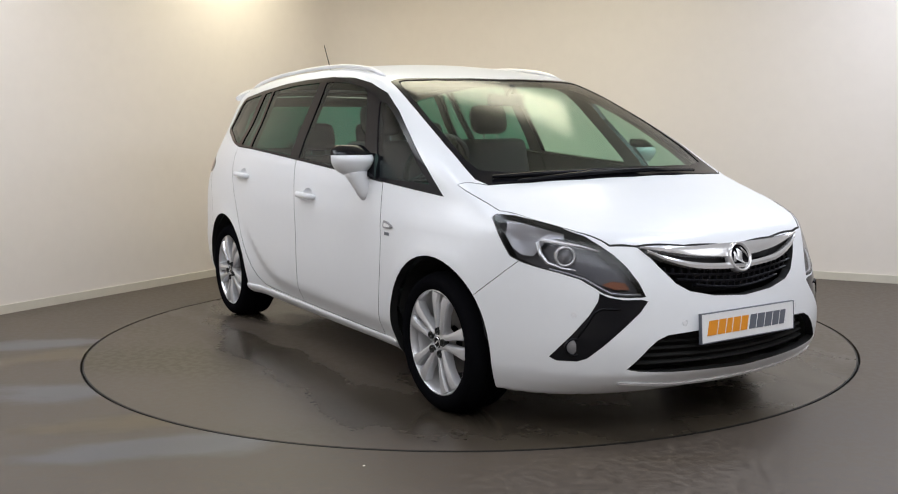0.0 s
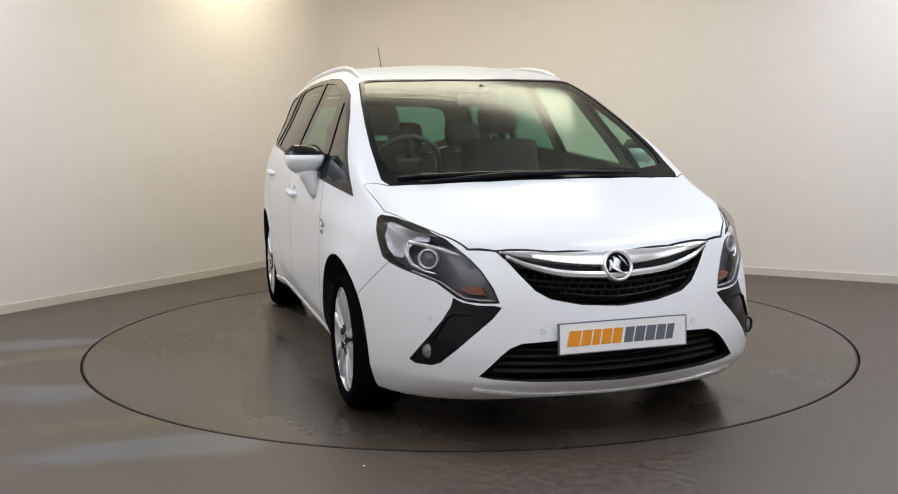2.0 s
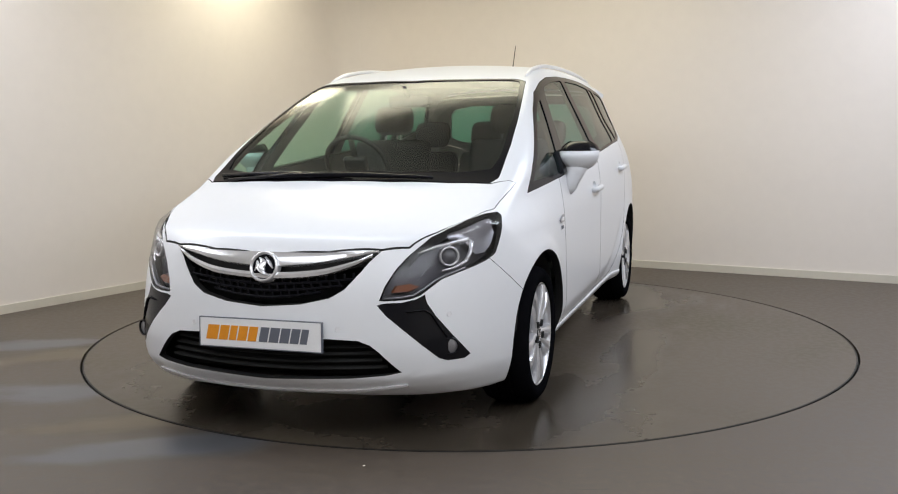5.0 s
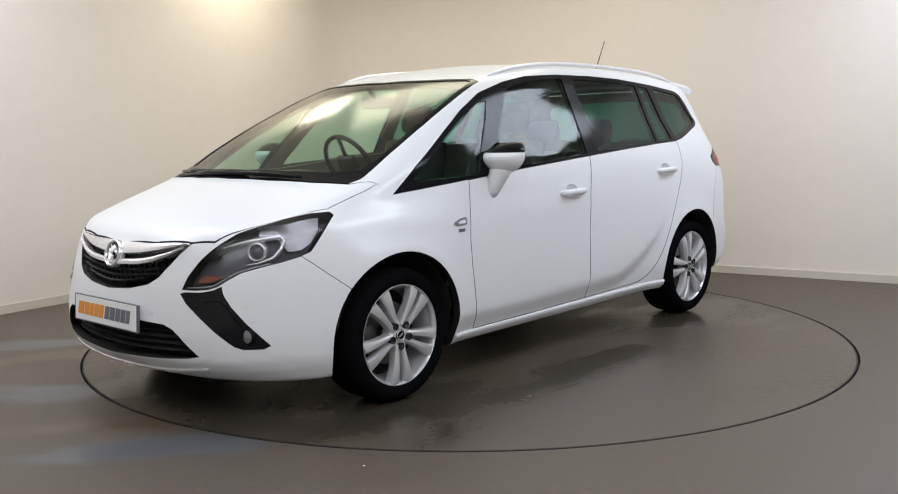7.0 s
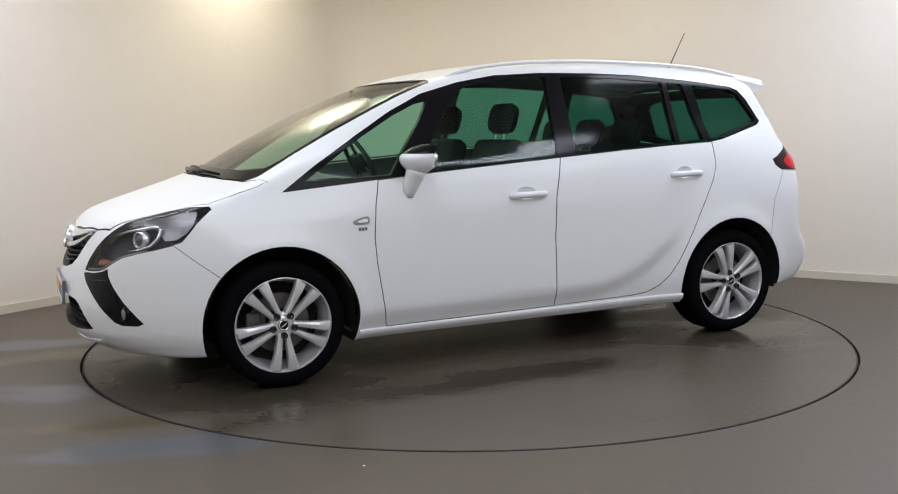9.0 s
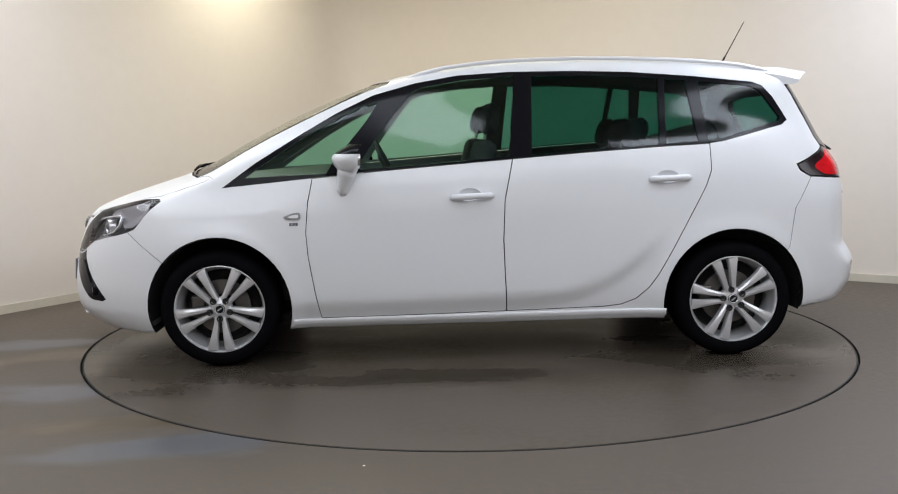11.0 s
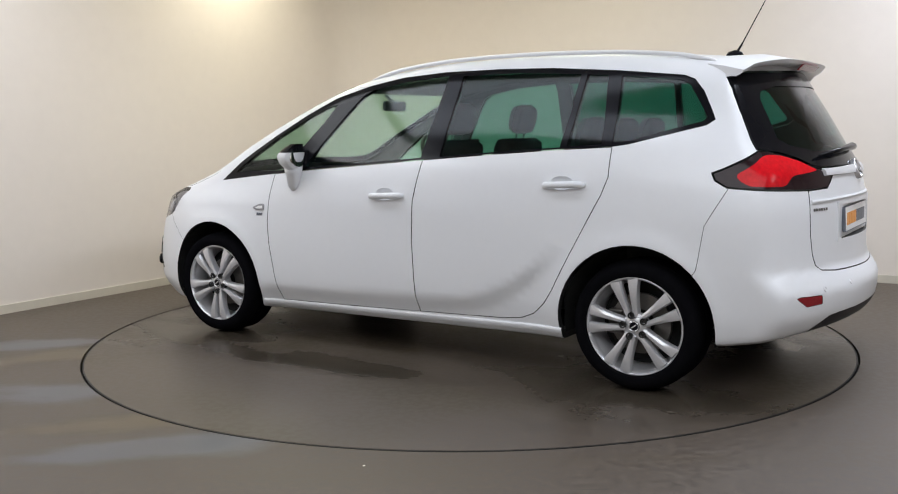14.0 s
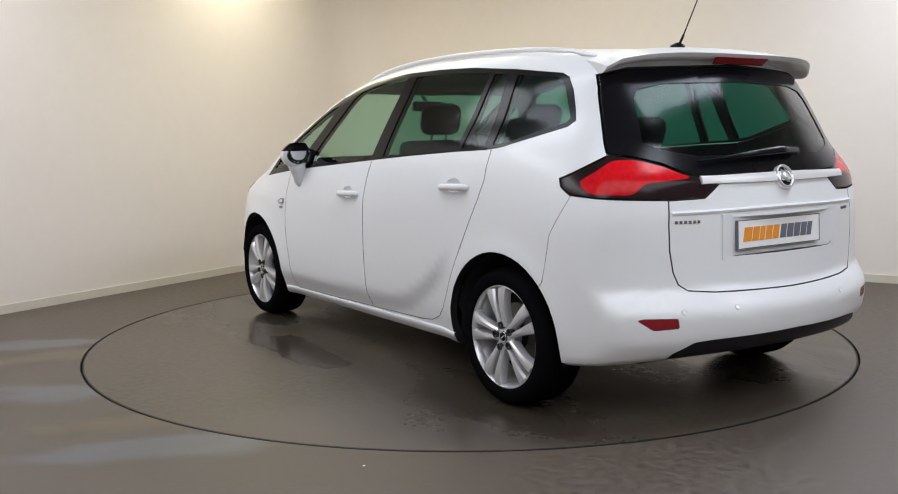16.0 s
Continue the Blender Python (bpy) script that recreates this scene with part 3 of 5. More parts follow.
TAIL = [(-0.617, 1.033), (-0.670, 1.056), (-0.795, 1.118), (-0.820, 1.130), (-0.923, 1.117), (-1.037, 1.083), (-1.105, 1.054), (-1.162, 1.039), (-1.256, 1.013), (-1.232, 0.987), (-1.197, 0.956), (-1.064, 0.951), (-0.903, 0.957),
        (-0.768, 0.963), (-0.660, 0.972), (-0.622, 1.003)]
TAIL_RED = [(-0.690, 1.022), (-0.765, 1.066), (-0.832, 1.112), (-0.923, 1.110), (-1.037, 1.080), (-1.15, 1.036), (-1.06, 1.026), (-0.960, 1.018), (-0.916, 0.972), (-0.735, 0.976)]
REAR_GLASS = [(b, a) for a, b in both([(1.046, 0.0), (1.048, 0.44), (1.060, 0.50), (1.094, 0.565), (1.122, 0.655), (1.138, 0.742), (1.247, 0.714), (1.36, 0.683), (1.460, 0.650), (1.488, 0.53), (1.506, 0.0)])]
REAR_PANE = [(b, a) for a, b in both([(1.12, 0.0), (1.12, 0.40), (1.15, 0.55), (1.18, 0.60), (1.36, 0.565), (1.40, 0.53), (1.425, 0.40), (1.432, 0.0)])]
TAILGATE = [(b, a) for a, b in both([(0.566, 0.0), (0.570, 0.30), (0.573, 0.42), (0.584, 0.53), (0.61, 0.565), (0.66, 0.585), (0.75, 0.598), (0.85, 0.600), (0.948, 0.590), (1.10, 0.60), (1.20, 0.60), (1.3, 0.0)])]
BUMPER_F = [(1.90, 0.745), (1.873, 0.725), (1.781, 0.649), (1.673, 0.566), (1.55, 0.42), (1.55, 0.05), (2.6, 0.05), (2.6, 0.90), (2.0, 0.90)]
BUMPER_R = [(-1.80, 0.968), (-1.705, 0.80), (-1.675, 0.60), (-1.55, 0.42), (-1.55, 0.05), (-2.6, 0.05), (-2.6, 0.968)]
REFLECTOR = rounded([(-0.935, 0.480), (-0.96, 0.486), (-1.098, 0.483), (-1.103, 0.441), (-1.0, 0.436)], 0.008)
DIFFUSER = [(b, a) for a, b in both([(0.392, 0.0), (0.385, 0.45), (0.378, 0.53), (0.33, 0.60), (0.2, 0.62), (0.2, 0.0)])]
G = 0.0027  # half a panel gap

def health(me):
    """Open edges and volume of a mesh."""
    bm = bmesh.new()
    bm.from_mesh(me)
    out = sum(1 for e in bm.edges if not e.is_manifold), abs(bm.calc_volume())
    bm.free()
    return out


def less(me, *groups):
    """Cuts groups of prisms away, one group after the other; a cut that fails is made again a hair wider."""
    for rows in groups:
        vol, best = health(me)[1], None
        for k in (0, 0.0004, -0.0004, 0.0008, -0.0008, 0.0013):
            out = carve(me.copy(), cutter(*[(inset(r[0], -k) if k else r[0], *r[1:]) for r in rows]), "DIFFERENCE")
            bad, v = health(out)
            score = bad + (10000 if v < 0.15 * vol or v > 1.02 * vol else 0)
            if best is None or score < best[0]:
                best = (score, out)
            if score == 0:
                break
        me = best[1]
    return me


def meet(me, row):
    """The part of a mesh inside a prism; a cut that fails is made again a hair smaller."""
    best = None
    for k in (0, 0.0003, -0.0003, 0.0006, -0.0006, 0.001, 0.0015):
        out = carve(me.copy(), cutter((inset(row[0], k) if k else row[0], *row[1:])), "INTERSECT")
        skin = sum(1 for p in out.polygons if p.material_index == 0)
        score = health(out)[0] + (0 if skin >= 4 and skin < 0.8 * len(me.polygons) else 10000)
        if best is None or score < best[0]:
            best = (score, out)
        if score == 0:
            break
    return best[1]


outer = skin_mesh(0.038, 0.0, 0)
inner = skin_mesh(0.10, -0.035, 2)
shell = carve(outer, inner, "DIFFERENCE")
wells = []
for ax in AXLES:
    ring = [(ax + ARCH_R * math.cos(k * math.pi / 24), HUB_Z + 1.005 * ARCH_R * math.sin(k * math.pi / 24)) for k in range(48)]
    wells += [(ring, "side", 0.60, 1.2), (ring, "side", 0.60, 1.2, True)]
shell = carve(shell, cutter(*wells), "DIFFERENCE")

E_SIDE = (0.40, 1.2)


def sides(poly, view, d0, d1):
    return [(poly, view, d0, d1, m) for m in (False, True)]


front_holes = (sides(LAMP, "lamp", 1.6, 2.4), sides(FOG, "lamp", 1.6, 2.4), [(GRILLE, "front", 1.6, 2.6)], [(INTAKE, "front", 1.6, 2.6)])
rear_holes = ([(inset(REAR_GLASS, -0.006), "rear", 1.3, 2.6)], sides(inset(TAIL, -0.006), "tail", 1.55, 2.4))

dlo_piece = meet(shell, (inset(DLO, G), "side", *E_SIDE))
surround = less(dlo_piece, [(k, "side", *E_SIDE) for k in PANES.values()])
pane_mesh = {n: meet(dlo_piece, (inset(k, -0.004), "side", *E_SIDE)) for n, k in PANES.items()}
door_mesh = []
for k in (DOOR_F, DOOR_R):
    d = meet(shell, (inset(k, G), "side", *E_SIDE))
    d = less(d, [(inset(DLO, -G), "side", *E_SIDE)])
    d.materials.append(PAINT)
    xc, zc = (0.046, 0.903) if k is DOOR_F else (-1.010, 0.982)
    bm = bmesh.new()
    yc = float(side_y(np.array([xc]), np.array([zc]))[0])
    bmesh.ops.create_uvsphere(bm, u_segments=40, v_segments=24, radius=1.0, matrix=Matrix.LocRotScale((xc, yc + 0.006, zc), None, (0.062, 0.024, 0.036)))
    for f in bm.faces:
        f.material_index = 3
    scoop = bpy.data.meshes.new("cutter")
    bm.to_mesh(scoop)
    bm.free()
    for mat in (PAINT, GAP, LINING, PAINT):
        scoop.materials.append(mat)
    door_mesh.append(carve(d, scoop, "DIFFERENCE"))
bonnet = meet(shell, (inset(BONNET, G), "top", 0.66, 1.3))
screen = meet(shell, (inset(WINDSCREEN, G), "top", 0.9, 1.7))
screen_edge = less(screen, [(SCREEN_PANE, "top", 0.9, 1.7)])
screen_pane = meet(screen, (inset(SCREEN_PANE, -0.004), "top", 0.9, 1.7))
lamp_piece = meet(shell, (inset(LAMP, G), "lamp", 1.6, 2.4))
fog_piece = meet(shell, (inset(FOG, G / 2), "lamp", 1.6, 2.4))
tail_piece = meet(shell, (inset(TAIL, G), "tail", 1.55, 2.4))
tail_red = meet(tail_piece, (rounded(TAIL_RED, 0.03), "tail", 1.55, 2.4))
tail_dark = less(tail_piece, [(rounded(TAIL_RED, 0.03), "tail", 1.55, 2.4)])
rear_window = meet(shell, (inset(REAR_GLASS, G), "rear", 1.3, 2.6))
rear_edge = less(rear_window, [(REAR_PANE, "rear", 1.3, 2.6)])
rear_pane = meet(rear_window, (inset(REAR_PANE, -0.004), "rear", 1.3, 2.6))
RECESS = rounded([(0.385, 0.872), (-0.385, 0.872), (-0.345, 0.712), (0.345, 0.712)], 0.03)
tailgate = meet(shell, (inset(TAILGATE, G), "rear", 1.3, 2.6))
tailgate = less(tailgate, *rear_holes)
tailgate = less(tailgate, [(RECESS, "rear", 2.166, 2.6)])
bumper_f = meet(shell, (inset(BUMPER_F, G), "side", -1.3, 1.3))
bumper_f = less(bumper_f, [(inset(BONNET, -G), "top", 0.66, 1.3)])
bumper_f = less(bumper_f, *front_holes)
bumper_r = meet(shell, (inset(BUMPER_R, G), "side", -1.3, 1.3))
bumper_r = less(bumper_r, [(inset(TAILGATE, -G), "rear", 1.3, 2.6)])
diffuser = meet(bumper_r, (inset(DIFFUSER, G / 2), "rear", 1.3, 2.6))
bumper_r = less(bumper_r, [(DIFFUSER, "rear", 1.3, 2.6)], sides(REFLECTOR, "tail", 1.55, 2.4), *rear_holes)
reflector = meet(shell, (inset(REFLECTOR, G), "tail", 1.55, 2.4))

DOORS = DOOR_F[:7] + DOOR_R[6:]
TOP_CUT = both([p for p in BONNET if p[1] >= 0][:10] + [(1.505, 0.703)] + [p for p in WINDSCREEN if p[1] >= 0][4:])
rest = less(shell, sides(DLO, "side", *E_SIDE), [(TOP_CUT, "top", 0.66, 1.72)], sides(inset(DOORS, -0.6 * G), "side", *E_SIDE),
            [(TAILGATE, "rear", 1.3, 2.6)], [(BUMPER_F, "side", -1.3, 1.3)], [(BUMPER_R, "side", -1.3, 1.3)], sides(LAMP, "lamp", 1.6, 2.4), *rear_holes)

car = tagged(new("car"), "white people carrier with tinted rear windows on a turntable", "car")
BODY = [PAINT, GAP, LINING]
hang("body", finish(rest, BODY), car, "white painted steel bodyshell")
pair("window_surround", finish(surround, [TRIM, TRIM, LINING]), car, "gloss black pillars and window surround")
for n, k in pane_mesh.items():
    dark = n in ("rear", "vent", "last")
    for ob in pair("side_window", sheet(k, 0.005, PRIVACY if dark else CLEAR), car, "dark green tinted privacy glass" if dark else "clear greenish side glass"):
        ob.visible_shadow = False


door_obs = []
for k in door_mesh:
    door_obs.append(pair("door", finish(k, BODY + [PAINT]), car, "white painted side door"))
hang("bonnet", finish(bonnet, BODY), car, "white painted bonnet")
hang("windscreen_edge", finish(screen_edge, [TRIM, TRIM, LINING]), car, "black windscreen edge and scuttle")
hang("windscreen", sheet(screen_pane, 0.004, SCREEN), car, "clear curved windscreen").visible_shadow = False
tail_ob = hang("tailgate", finish(tailgate, BODY), car, "white painted tailgate")
hang("rear_window_edge", finish(rear_edge, [TRIM, TRIM, LINING]), tail_ob, "gloss black rear window edge")
hang("rear_window", sheet(rear_pane, 0.004, PRIVACY), tail_ob, "dark tinted rear window").visible_shadow = False
front_ob = hang("front_bumper", finish(bumper_f, BODY), car, "white painted front bumper")
rear_ob = hang("rear_bumper", finish(bumper_r, BODY), car, "white painted rear bumper")
hang("diffuser", finish(diffuser, [MESHB, MESHB, LINING]), rear_ob, "black plastic lower bumper insert")
pair("reflector", finish(reflector, [REFLEX, GAP, LINING]), rear_ob, "small dark red reflector")
fogs = pair("fog_lamp_bezel", finish(fog_piece, [PIANO, PIANO, LINING]), front_ob, "gloss black angular fog lamp bezel")
tails = pair("tail_lamp", finish(tail_dark, [SMOKE, GAP, LINING]), car, "smoked tail lamp with a red lens")
for ob, k in zip(pair("red_lens", finish(tail_red, [RED, GAP, LINING]), car, "bright red lens"), tails):
    ob.parent = k
lamp_boxes = pair("headlamp", sheet(lamp_piece, 0.055, LAMPBOX), car, "long swept headlamp with a projector and silver trim")
for ob, k in zip(pair("lens", sheet(lamp_piece, 0.001, LENS), car, "clear lens"), lamp_boxes):
    ob.parent = k
    ob.visible_shadow = False


# ---- wheels ----
SQUASH = Matrix.Diagonal((1, 1, 0.975, 1))


def ring_of(bm, pts_a, pts_b):
    for i in range(len(pts_a)):
        bm.faces.new((pts_a[i], pts_a[(i + 1) % len(pts_a)], pts_b[(i + 1) % len(pts_a)], pts_b[i]))


def spoke(bm, angle, side):
    """One blade of a twin spoke, from the hub out to the rim, wider outside and with a sunk flank."""
    rows = []
    for r, off, half, face, back in ((0.045, 0.017, 0.013, 0.004, -0.045), (0.085, 0.022, 0.0145, 0.006, -0.04), (0.14, 0.031, 0.019, 0.012, -0.03), (0.19, 0.040, 0.025, 0.014, -0.03), (0.226, 0.047, 0.031, 0.008, -0.035)):
        ring = []
        for dx, dy in ((-half, face - 0.014), (-half * 0.75, face - 0.002), (0.15 * half, face), (half * 0.85, face - 0.006), (half, face - 0.02), (half * 0.9, back), (-half * 0.9, back)):
            p = Vector((r, dy, side * off + side * dx))
            ring.append(bm.verts.new(SQUASH @ (pose(0, 0, 0, 0, -angle, 0) @ p)))
        rows.append(ring)
    for a, b in zip(rows, rows[1:]):
        ring_of(bm, a, b)
    bm.faces.new(rows[0])
    bm.faces.new(rows[-1][::-1])
    bmesh.ops.recalc_face_normals(bm, faces=bm.faces)


def wheel(x, s, turn):
    """A five twin-spoke alloy wheel; its face lies at y = 0 and looks to +y."""
    root = new("wheel")
    root.parent = car
    root.matrix_basis = pose(x, 0.893 * s, HUB_Z, 0, 0, 0 if s > 0 else 180)
    tagged(root, "silver twin-spoke alloy wheel with a black tyre")
    bm = bmesh.new()
    tread = []
    for y in (-0.06, -0.095, -0.13, -0.165):
        tread += [(0.3195, y + 0.017), (0.3195, y + 0.005), (0.314, y + 0.003), (0.314, y - 0.003), (0.3195, y - 0.005)]
    lathe(bm, [(0.236, -0.02), (0.238, 0.0), (0.244, 0.012), (0.262, 0.019), (0.288, 0.017), (0.305, 0.004), (0.314, -0.02)] + tread + [(0.3195, -0.178), (0.312, -0.2), (0.29, -0.218), (0.24, -0.21), (0.232, -0.19), (0.236, -0.02)], 72, "y", SQUASH)
    part("tyre", bm, TYRE, root, "low black rubber tyre").data.set_sharp_from_angle(angle=radians(40))
    bm = bmesh.new()
    lathe(bm, [(0.226, -0.03), (0.228, -0.004), (0.236, 0.006), (0.243, 0.004), (0.243, -0.02), (0.234, -0.03), (0.225, -0.06), (0.215, -0.1), (0.222, -0.2), (0.216, -0.2), (0.208, -0.1), (0.218, -0.05), (0.226, -0.03)], 72, "y", SQUASH)
    part("rim", bm, ALLOY, root, "silver rim").data.set_sharp_from_angle(angle=radians(40))
    for i in range(5):
        for side in (1, -1):
            bm = bmesh.new()
            spoke(bm, turn + 72 * i, side)
            part("spoke", bm, ALLOY, root).data.set_sharp_from_angle(angle=radians(28))
    bm = bmesh.new()
    lathe(bm, [(0.0001, 0.0), (0.03, 0.0), (0.04, -0.004), (0.062, -0.012), (0.066, -0.03), (0.06, -0.06), (0.0001, -0.06)], 40, "y", SQUASH)
    part("hub", bm, ALLOY, root).data.set_sharp_from_angle(angle=radians(40))
    bm = bmesh.new()
    lathe(bm, [(0.0001, 0.005), (0.02, 0.0045), (0.0235, 0.002), (0.026, 0.004), (0.028, 0.0), (0.028, -0.01)], 32, "y", SQUASH)
    cap = part("hub_cap", bm, TRIM, root, "dark hub cap")
    bm = bmesh.new()
    lathe(bm, [(0.021, 0.0045), (0.0235, 0.0062), (0.026, 0.0045)], 32, "y", SQUASH)
    box(bm, (-0.014, 0.0045, -0.003), (0.014, 0.007, 0.003), pose(0, 0, 0, 0, 35, 0))
    part("emblem", bm, CHROME, cap)
    for i in range(5):
        a = radians(turn + 72 * i)
        c = Vector((0.056 * math.cos(a), 0.004, 0.054 * 0.975 * math.sin(a)))
        bm = bmesh.new()
        lathe(bm, [(0.0001, -0.003), (0.010, -0.002), (0.010, 0.003), (0.0105, 0.004), (0.0165, 0.006), (0.018, -0.02)], 14, "y", Matrix.Translation(c))
        part("wheel_bolt", bm, GAP, root)
    # added black disc: puts the shade behind the spokes into a surface
    bm = bmesh.new()
    lathe(bm, [(0.0001, -0.135), (0.19, -0.135), (0.205, -0.125), (0.205, -0.145), (0.0001, -0.145)], 48, "y", SQUASH)
    part("shade_disc", bm, UNDER, root, "black disc standing in for the shade behind the spokes")
    bm = bmesh.new()
    lathe(bm, [(0.07, -0.085), (0.15, -0.085), (0.15, -0.11), (0.07, -0.11)], 40, "y", SQUASH)
    part("brake_disc", bm, DISCM, root)
    bm = bmesh.new()
    box(bm, (0.09, -0.13, -0.06), (0.165, -0.075, 0.06), bevel=0.01)
    part("brake_caliper", bm, DISCM, root)
    return root


for x, s, turn in ((1.38, 1, -90), (-1.38, 1, 76.5), (1.38, -1, 100), (-1.38, -1, 60)):
    wheel(x, s, turn)
    bm = bmesh.new()
    rows = []
    for k in range(25):
        a = math.pi * (k / 24 * 1.12 - 0.06)
        c, z = math.cos(a), math.sin(a)
        rows.append([bm.verts.new((x + r * c, y * s, HUB_Z + r * z)) for r, y in ((0.378, 0.885 if abs(z) > 0.2 else 0.86), (0.378, 0.58), (0.30, 0.56))])
    for a, b in zip(rows, rows[1:]):
        for j in range(2):
            bm.faces.new((a[j], b[j], b[j + 1], a[j + 1]))
    mid = bm.verts.new((x, 0.56 * s, HUB_Z))
    for a, b in zip(rows, rows[1:]):
        bm.faces.new((a[2], b[2], mid))
    part("arch_liner", bm, UNDER, car, "black wheel arch liner")

bm = bmesh.new()
box(bm, (-1.9, -0.56, 0.23), (2.05, 0.56, 0.32), bevel=0.03)
box(bm, (-0.95, -0.82, 0.205), (0.95, 0.82, 0.26), bevel=0.02)
part("underbody", bm, UNDER, car, "dark underbody")


# ---- on the skin ----
def first_hit(o, d, lo, hi):
    """How far along a ray the skin lies."""
    for n in (90, 20, 20, 20):
        s = np.linspace(lo, hi, n)
        i = max(1, int(np.argmax(body_f(o + s[:, None] * d) < 0)))
        lo, hi = s[i - 1], s[i]
    return (lo + hi) / 2


def skin_on(kind, a, b, lift=0.0):
    """A point on the skin: side (x, z), front or rear (y, z), top (x, y); lifted off along the outward normal. Returns place and normal."""
    if kind == "side":
        o, d = np.array((a, 1.3, b)), np.array((0, -1.0, 0))
    elif kind == "front":
        o, d = np.array((2.8, a, b)), np.array((-1.0, 0, 0))
    elif kind == "rear":
        o, d = np.array((-2.8, a, b)), np.array((1.0, 0, 0))
    else:
        o, d = np.array((a, b, 2.2)), np.array((0, 0, -1.0))
    p = o + first_hit(o, d, 0.0, 2.0) * d
    n = skin_normals(p[None])[0]
    return Vector(p + n * lift), Vector(n)


def tube(bm, pts, radii, n=10, flat=1.0):
    """A round or flattened bar along points."""
    rows = []
    for i, p in enumerate(pts):
        d = (pts[min(i + 1, len(pts) - 1)] - pts[max(i - 1, 0)]).normalized()
        up = Vector((0, 0, 1)) if abs(d.z) < 0.9 else Vector((1, 0, 0))
        a = d.cross(up).normalized()
        b = a.cross(d)
        r = radii[i] if isinstance(radii, (list, tuple)) else radii
        rows.append([bm.verts.new(p + a * (r * math.cos(2 * math.pi * k / n)) + b * (r * flat * math.sin(2 * math.pi * k / n))) for k in range(n)])
    for a, b in zip(rows, rows[1:]):
        ring_of(bm, a, b)
    bm.faces.new(rows[0])
    bm.faces.new(rows[-1][::-1])
    bmesh.ops.recalc_face_normals(bm, faces=bm.faces)


def lozenge(bm, poly, kind, lift, thick, cols=1):
    """A raised plaque with the outline poly that follows the skin."""
    top = [bm.verts.new(skin_on(kind, u, v, lift + thick)[0]) for u, v in poly]
    low = [bm.verts.new(skin_on(kind, u, v, lift)[0]) for u, v in poly]
    c = [sum(p[i] for p in poly) / len(poly) for i in (0, 1)]
    m = bm.verts.new(skin_on(kind, *c, lift + thick)[0])
    for i in range(len(poly)):
        j = (i + 1) % len(poly)
        bm.faces.new((top[i], top[j], m))
        bm.faces.new((low[i], low[j], top[j], top[i]))
    bmesh.ops.recalc_face_normals(bm, faces=bm.faces)


def twin(make, name, mat, parents, label="", smooth=False):
    """A part made for the left side, and its mirror image for the right."""
    bm = bmesh.new()
    make(bm)
    me = mesh_of(name, bm, mat, smooth)
    if not smooth:
        me.set_sharp_from_angle(angle=radians(35))
    other = me.copy()
    other.transform(Matrix.Diagonal((1, -1, 1, 1)))
    other.flip_normals()
    return hang(name, me, parents[0], label), hang(name, other, parents[1], label)


# roof rails
def rail(bm):
    pts, rad = [], []
    for i in range(31):
        t = i / 30
        x = 0.37 - 2.05 * t
        y = 0.585 - 0.02 * math.sin(math.pi * t)
        p, n = skin_on("top", x, y)
        e = min(t, 1 - t)
        pts.append(p + Vector((0, 0, 0.021 * min(1, (e / 0.10)) ** 0.7 - 0.004)))
        rad.append(0.0105 * min(1, 0.5 + e / 0.08))
    tube(bm, pts, rad, 10, 1.1)


twin(rail, "roof_rail", SATIN, (car, car), "satin silver roof rail", smooth=True)

# aerial
p, n = skin_on("top", -1.547, 0.0)
bm = bmesh.new()
tube(bm, [p + Vector((0.03, 0, -0.004)), p + Vector((0.01, 0, 0.012)), p + Vector((-0.02, 0, 0.018)), p + Vector((-0.045, 0, 0.012)), p + Vector((-0.06, 0, -0.004))], [0.012, 0.022, 0.024, 0.018, 0.008], 10, 0.7)
aerial = part("aerial", bm, TRIM, car, "black roof aerial", smooth=True)
bm = bmesh.new()
tube(bm, [p + Vector((-0.02, 0, 0.012)), p + Vector((-0.05, 0, 0.06)), p + Vector((-0.055, 0, 0.07)), p + Vector((-0.165, 0, 0.275))], [0.007, 0.006, 0.0035, 0.0025], 8)
part("whip", bm, TRIM, aerial)


# door mirrors
def mirror_shell(bm, lo, hi):
    """A slice of the mirror's rounded housing between two heights."""
    rows = []
    for i in range(9):
        z = lo + (hi - lo) * i / 8
        t = (z - 1.108) / 0.075
        w = math.sqrt(max(0.02, 1 - t * t * 0.9)) if t > 0 else math.sqrt(max(0.05, 1 - t * t * 0.75))
        ring = []
        for k in range(24):
            a = 2 * math.pi * k / 24
            c, s = math.cos(a), math.sin(a)
            fore = 0.098 if c > 0 else 0.045
            y = 0.945 + 0.10 * w * (abs(s) ** 0.85) * (1 if s > 0 else -1)
            x = 0.665 + fore * w * (abs(c) ** 0.9) * (1 if c > 0 else -1) - 0.18 * (y - 0.945) - 0.06 * max(t, 0) * (1 if c > 0 else 0.2)
            ring.append(bm.verts.new((x, y, z)))
        rows.append(ring)
    for a, b in zip(rows, rows[1:]):
        ring_of(bm, a, b)
    bm.faces.new(rows[0])
    bm.faces.new(rows[-1])
    bmesh.ops.recalc_face_normals(bm, faces=bm.faces)


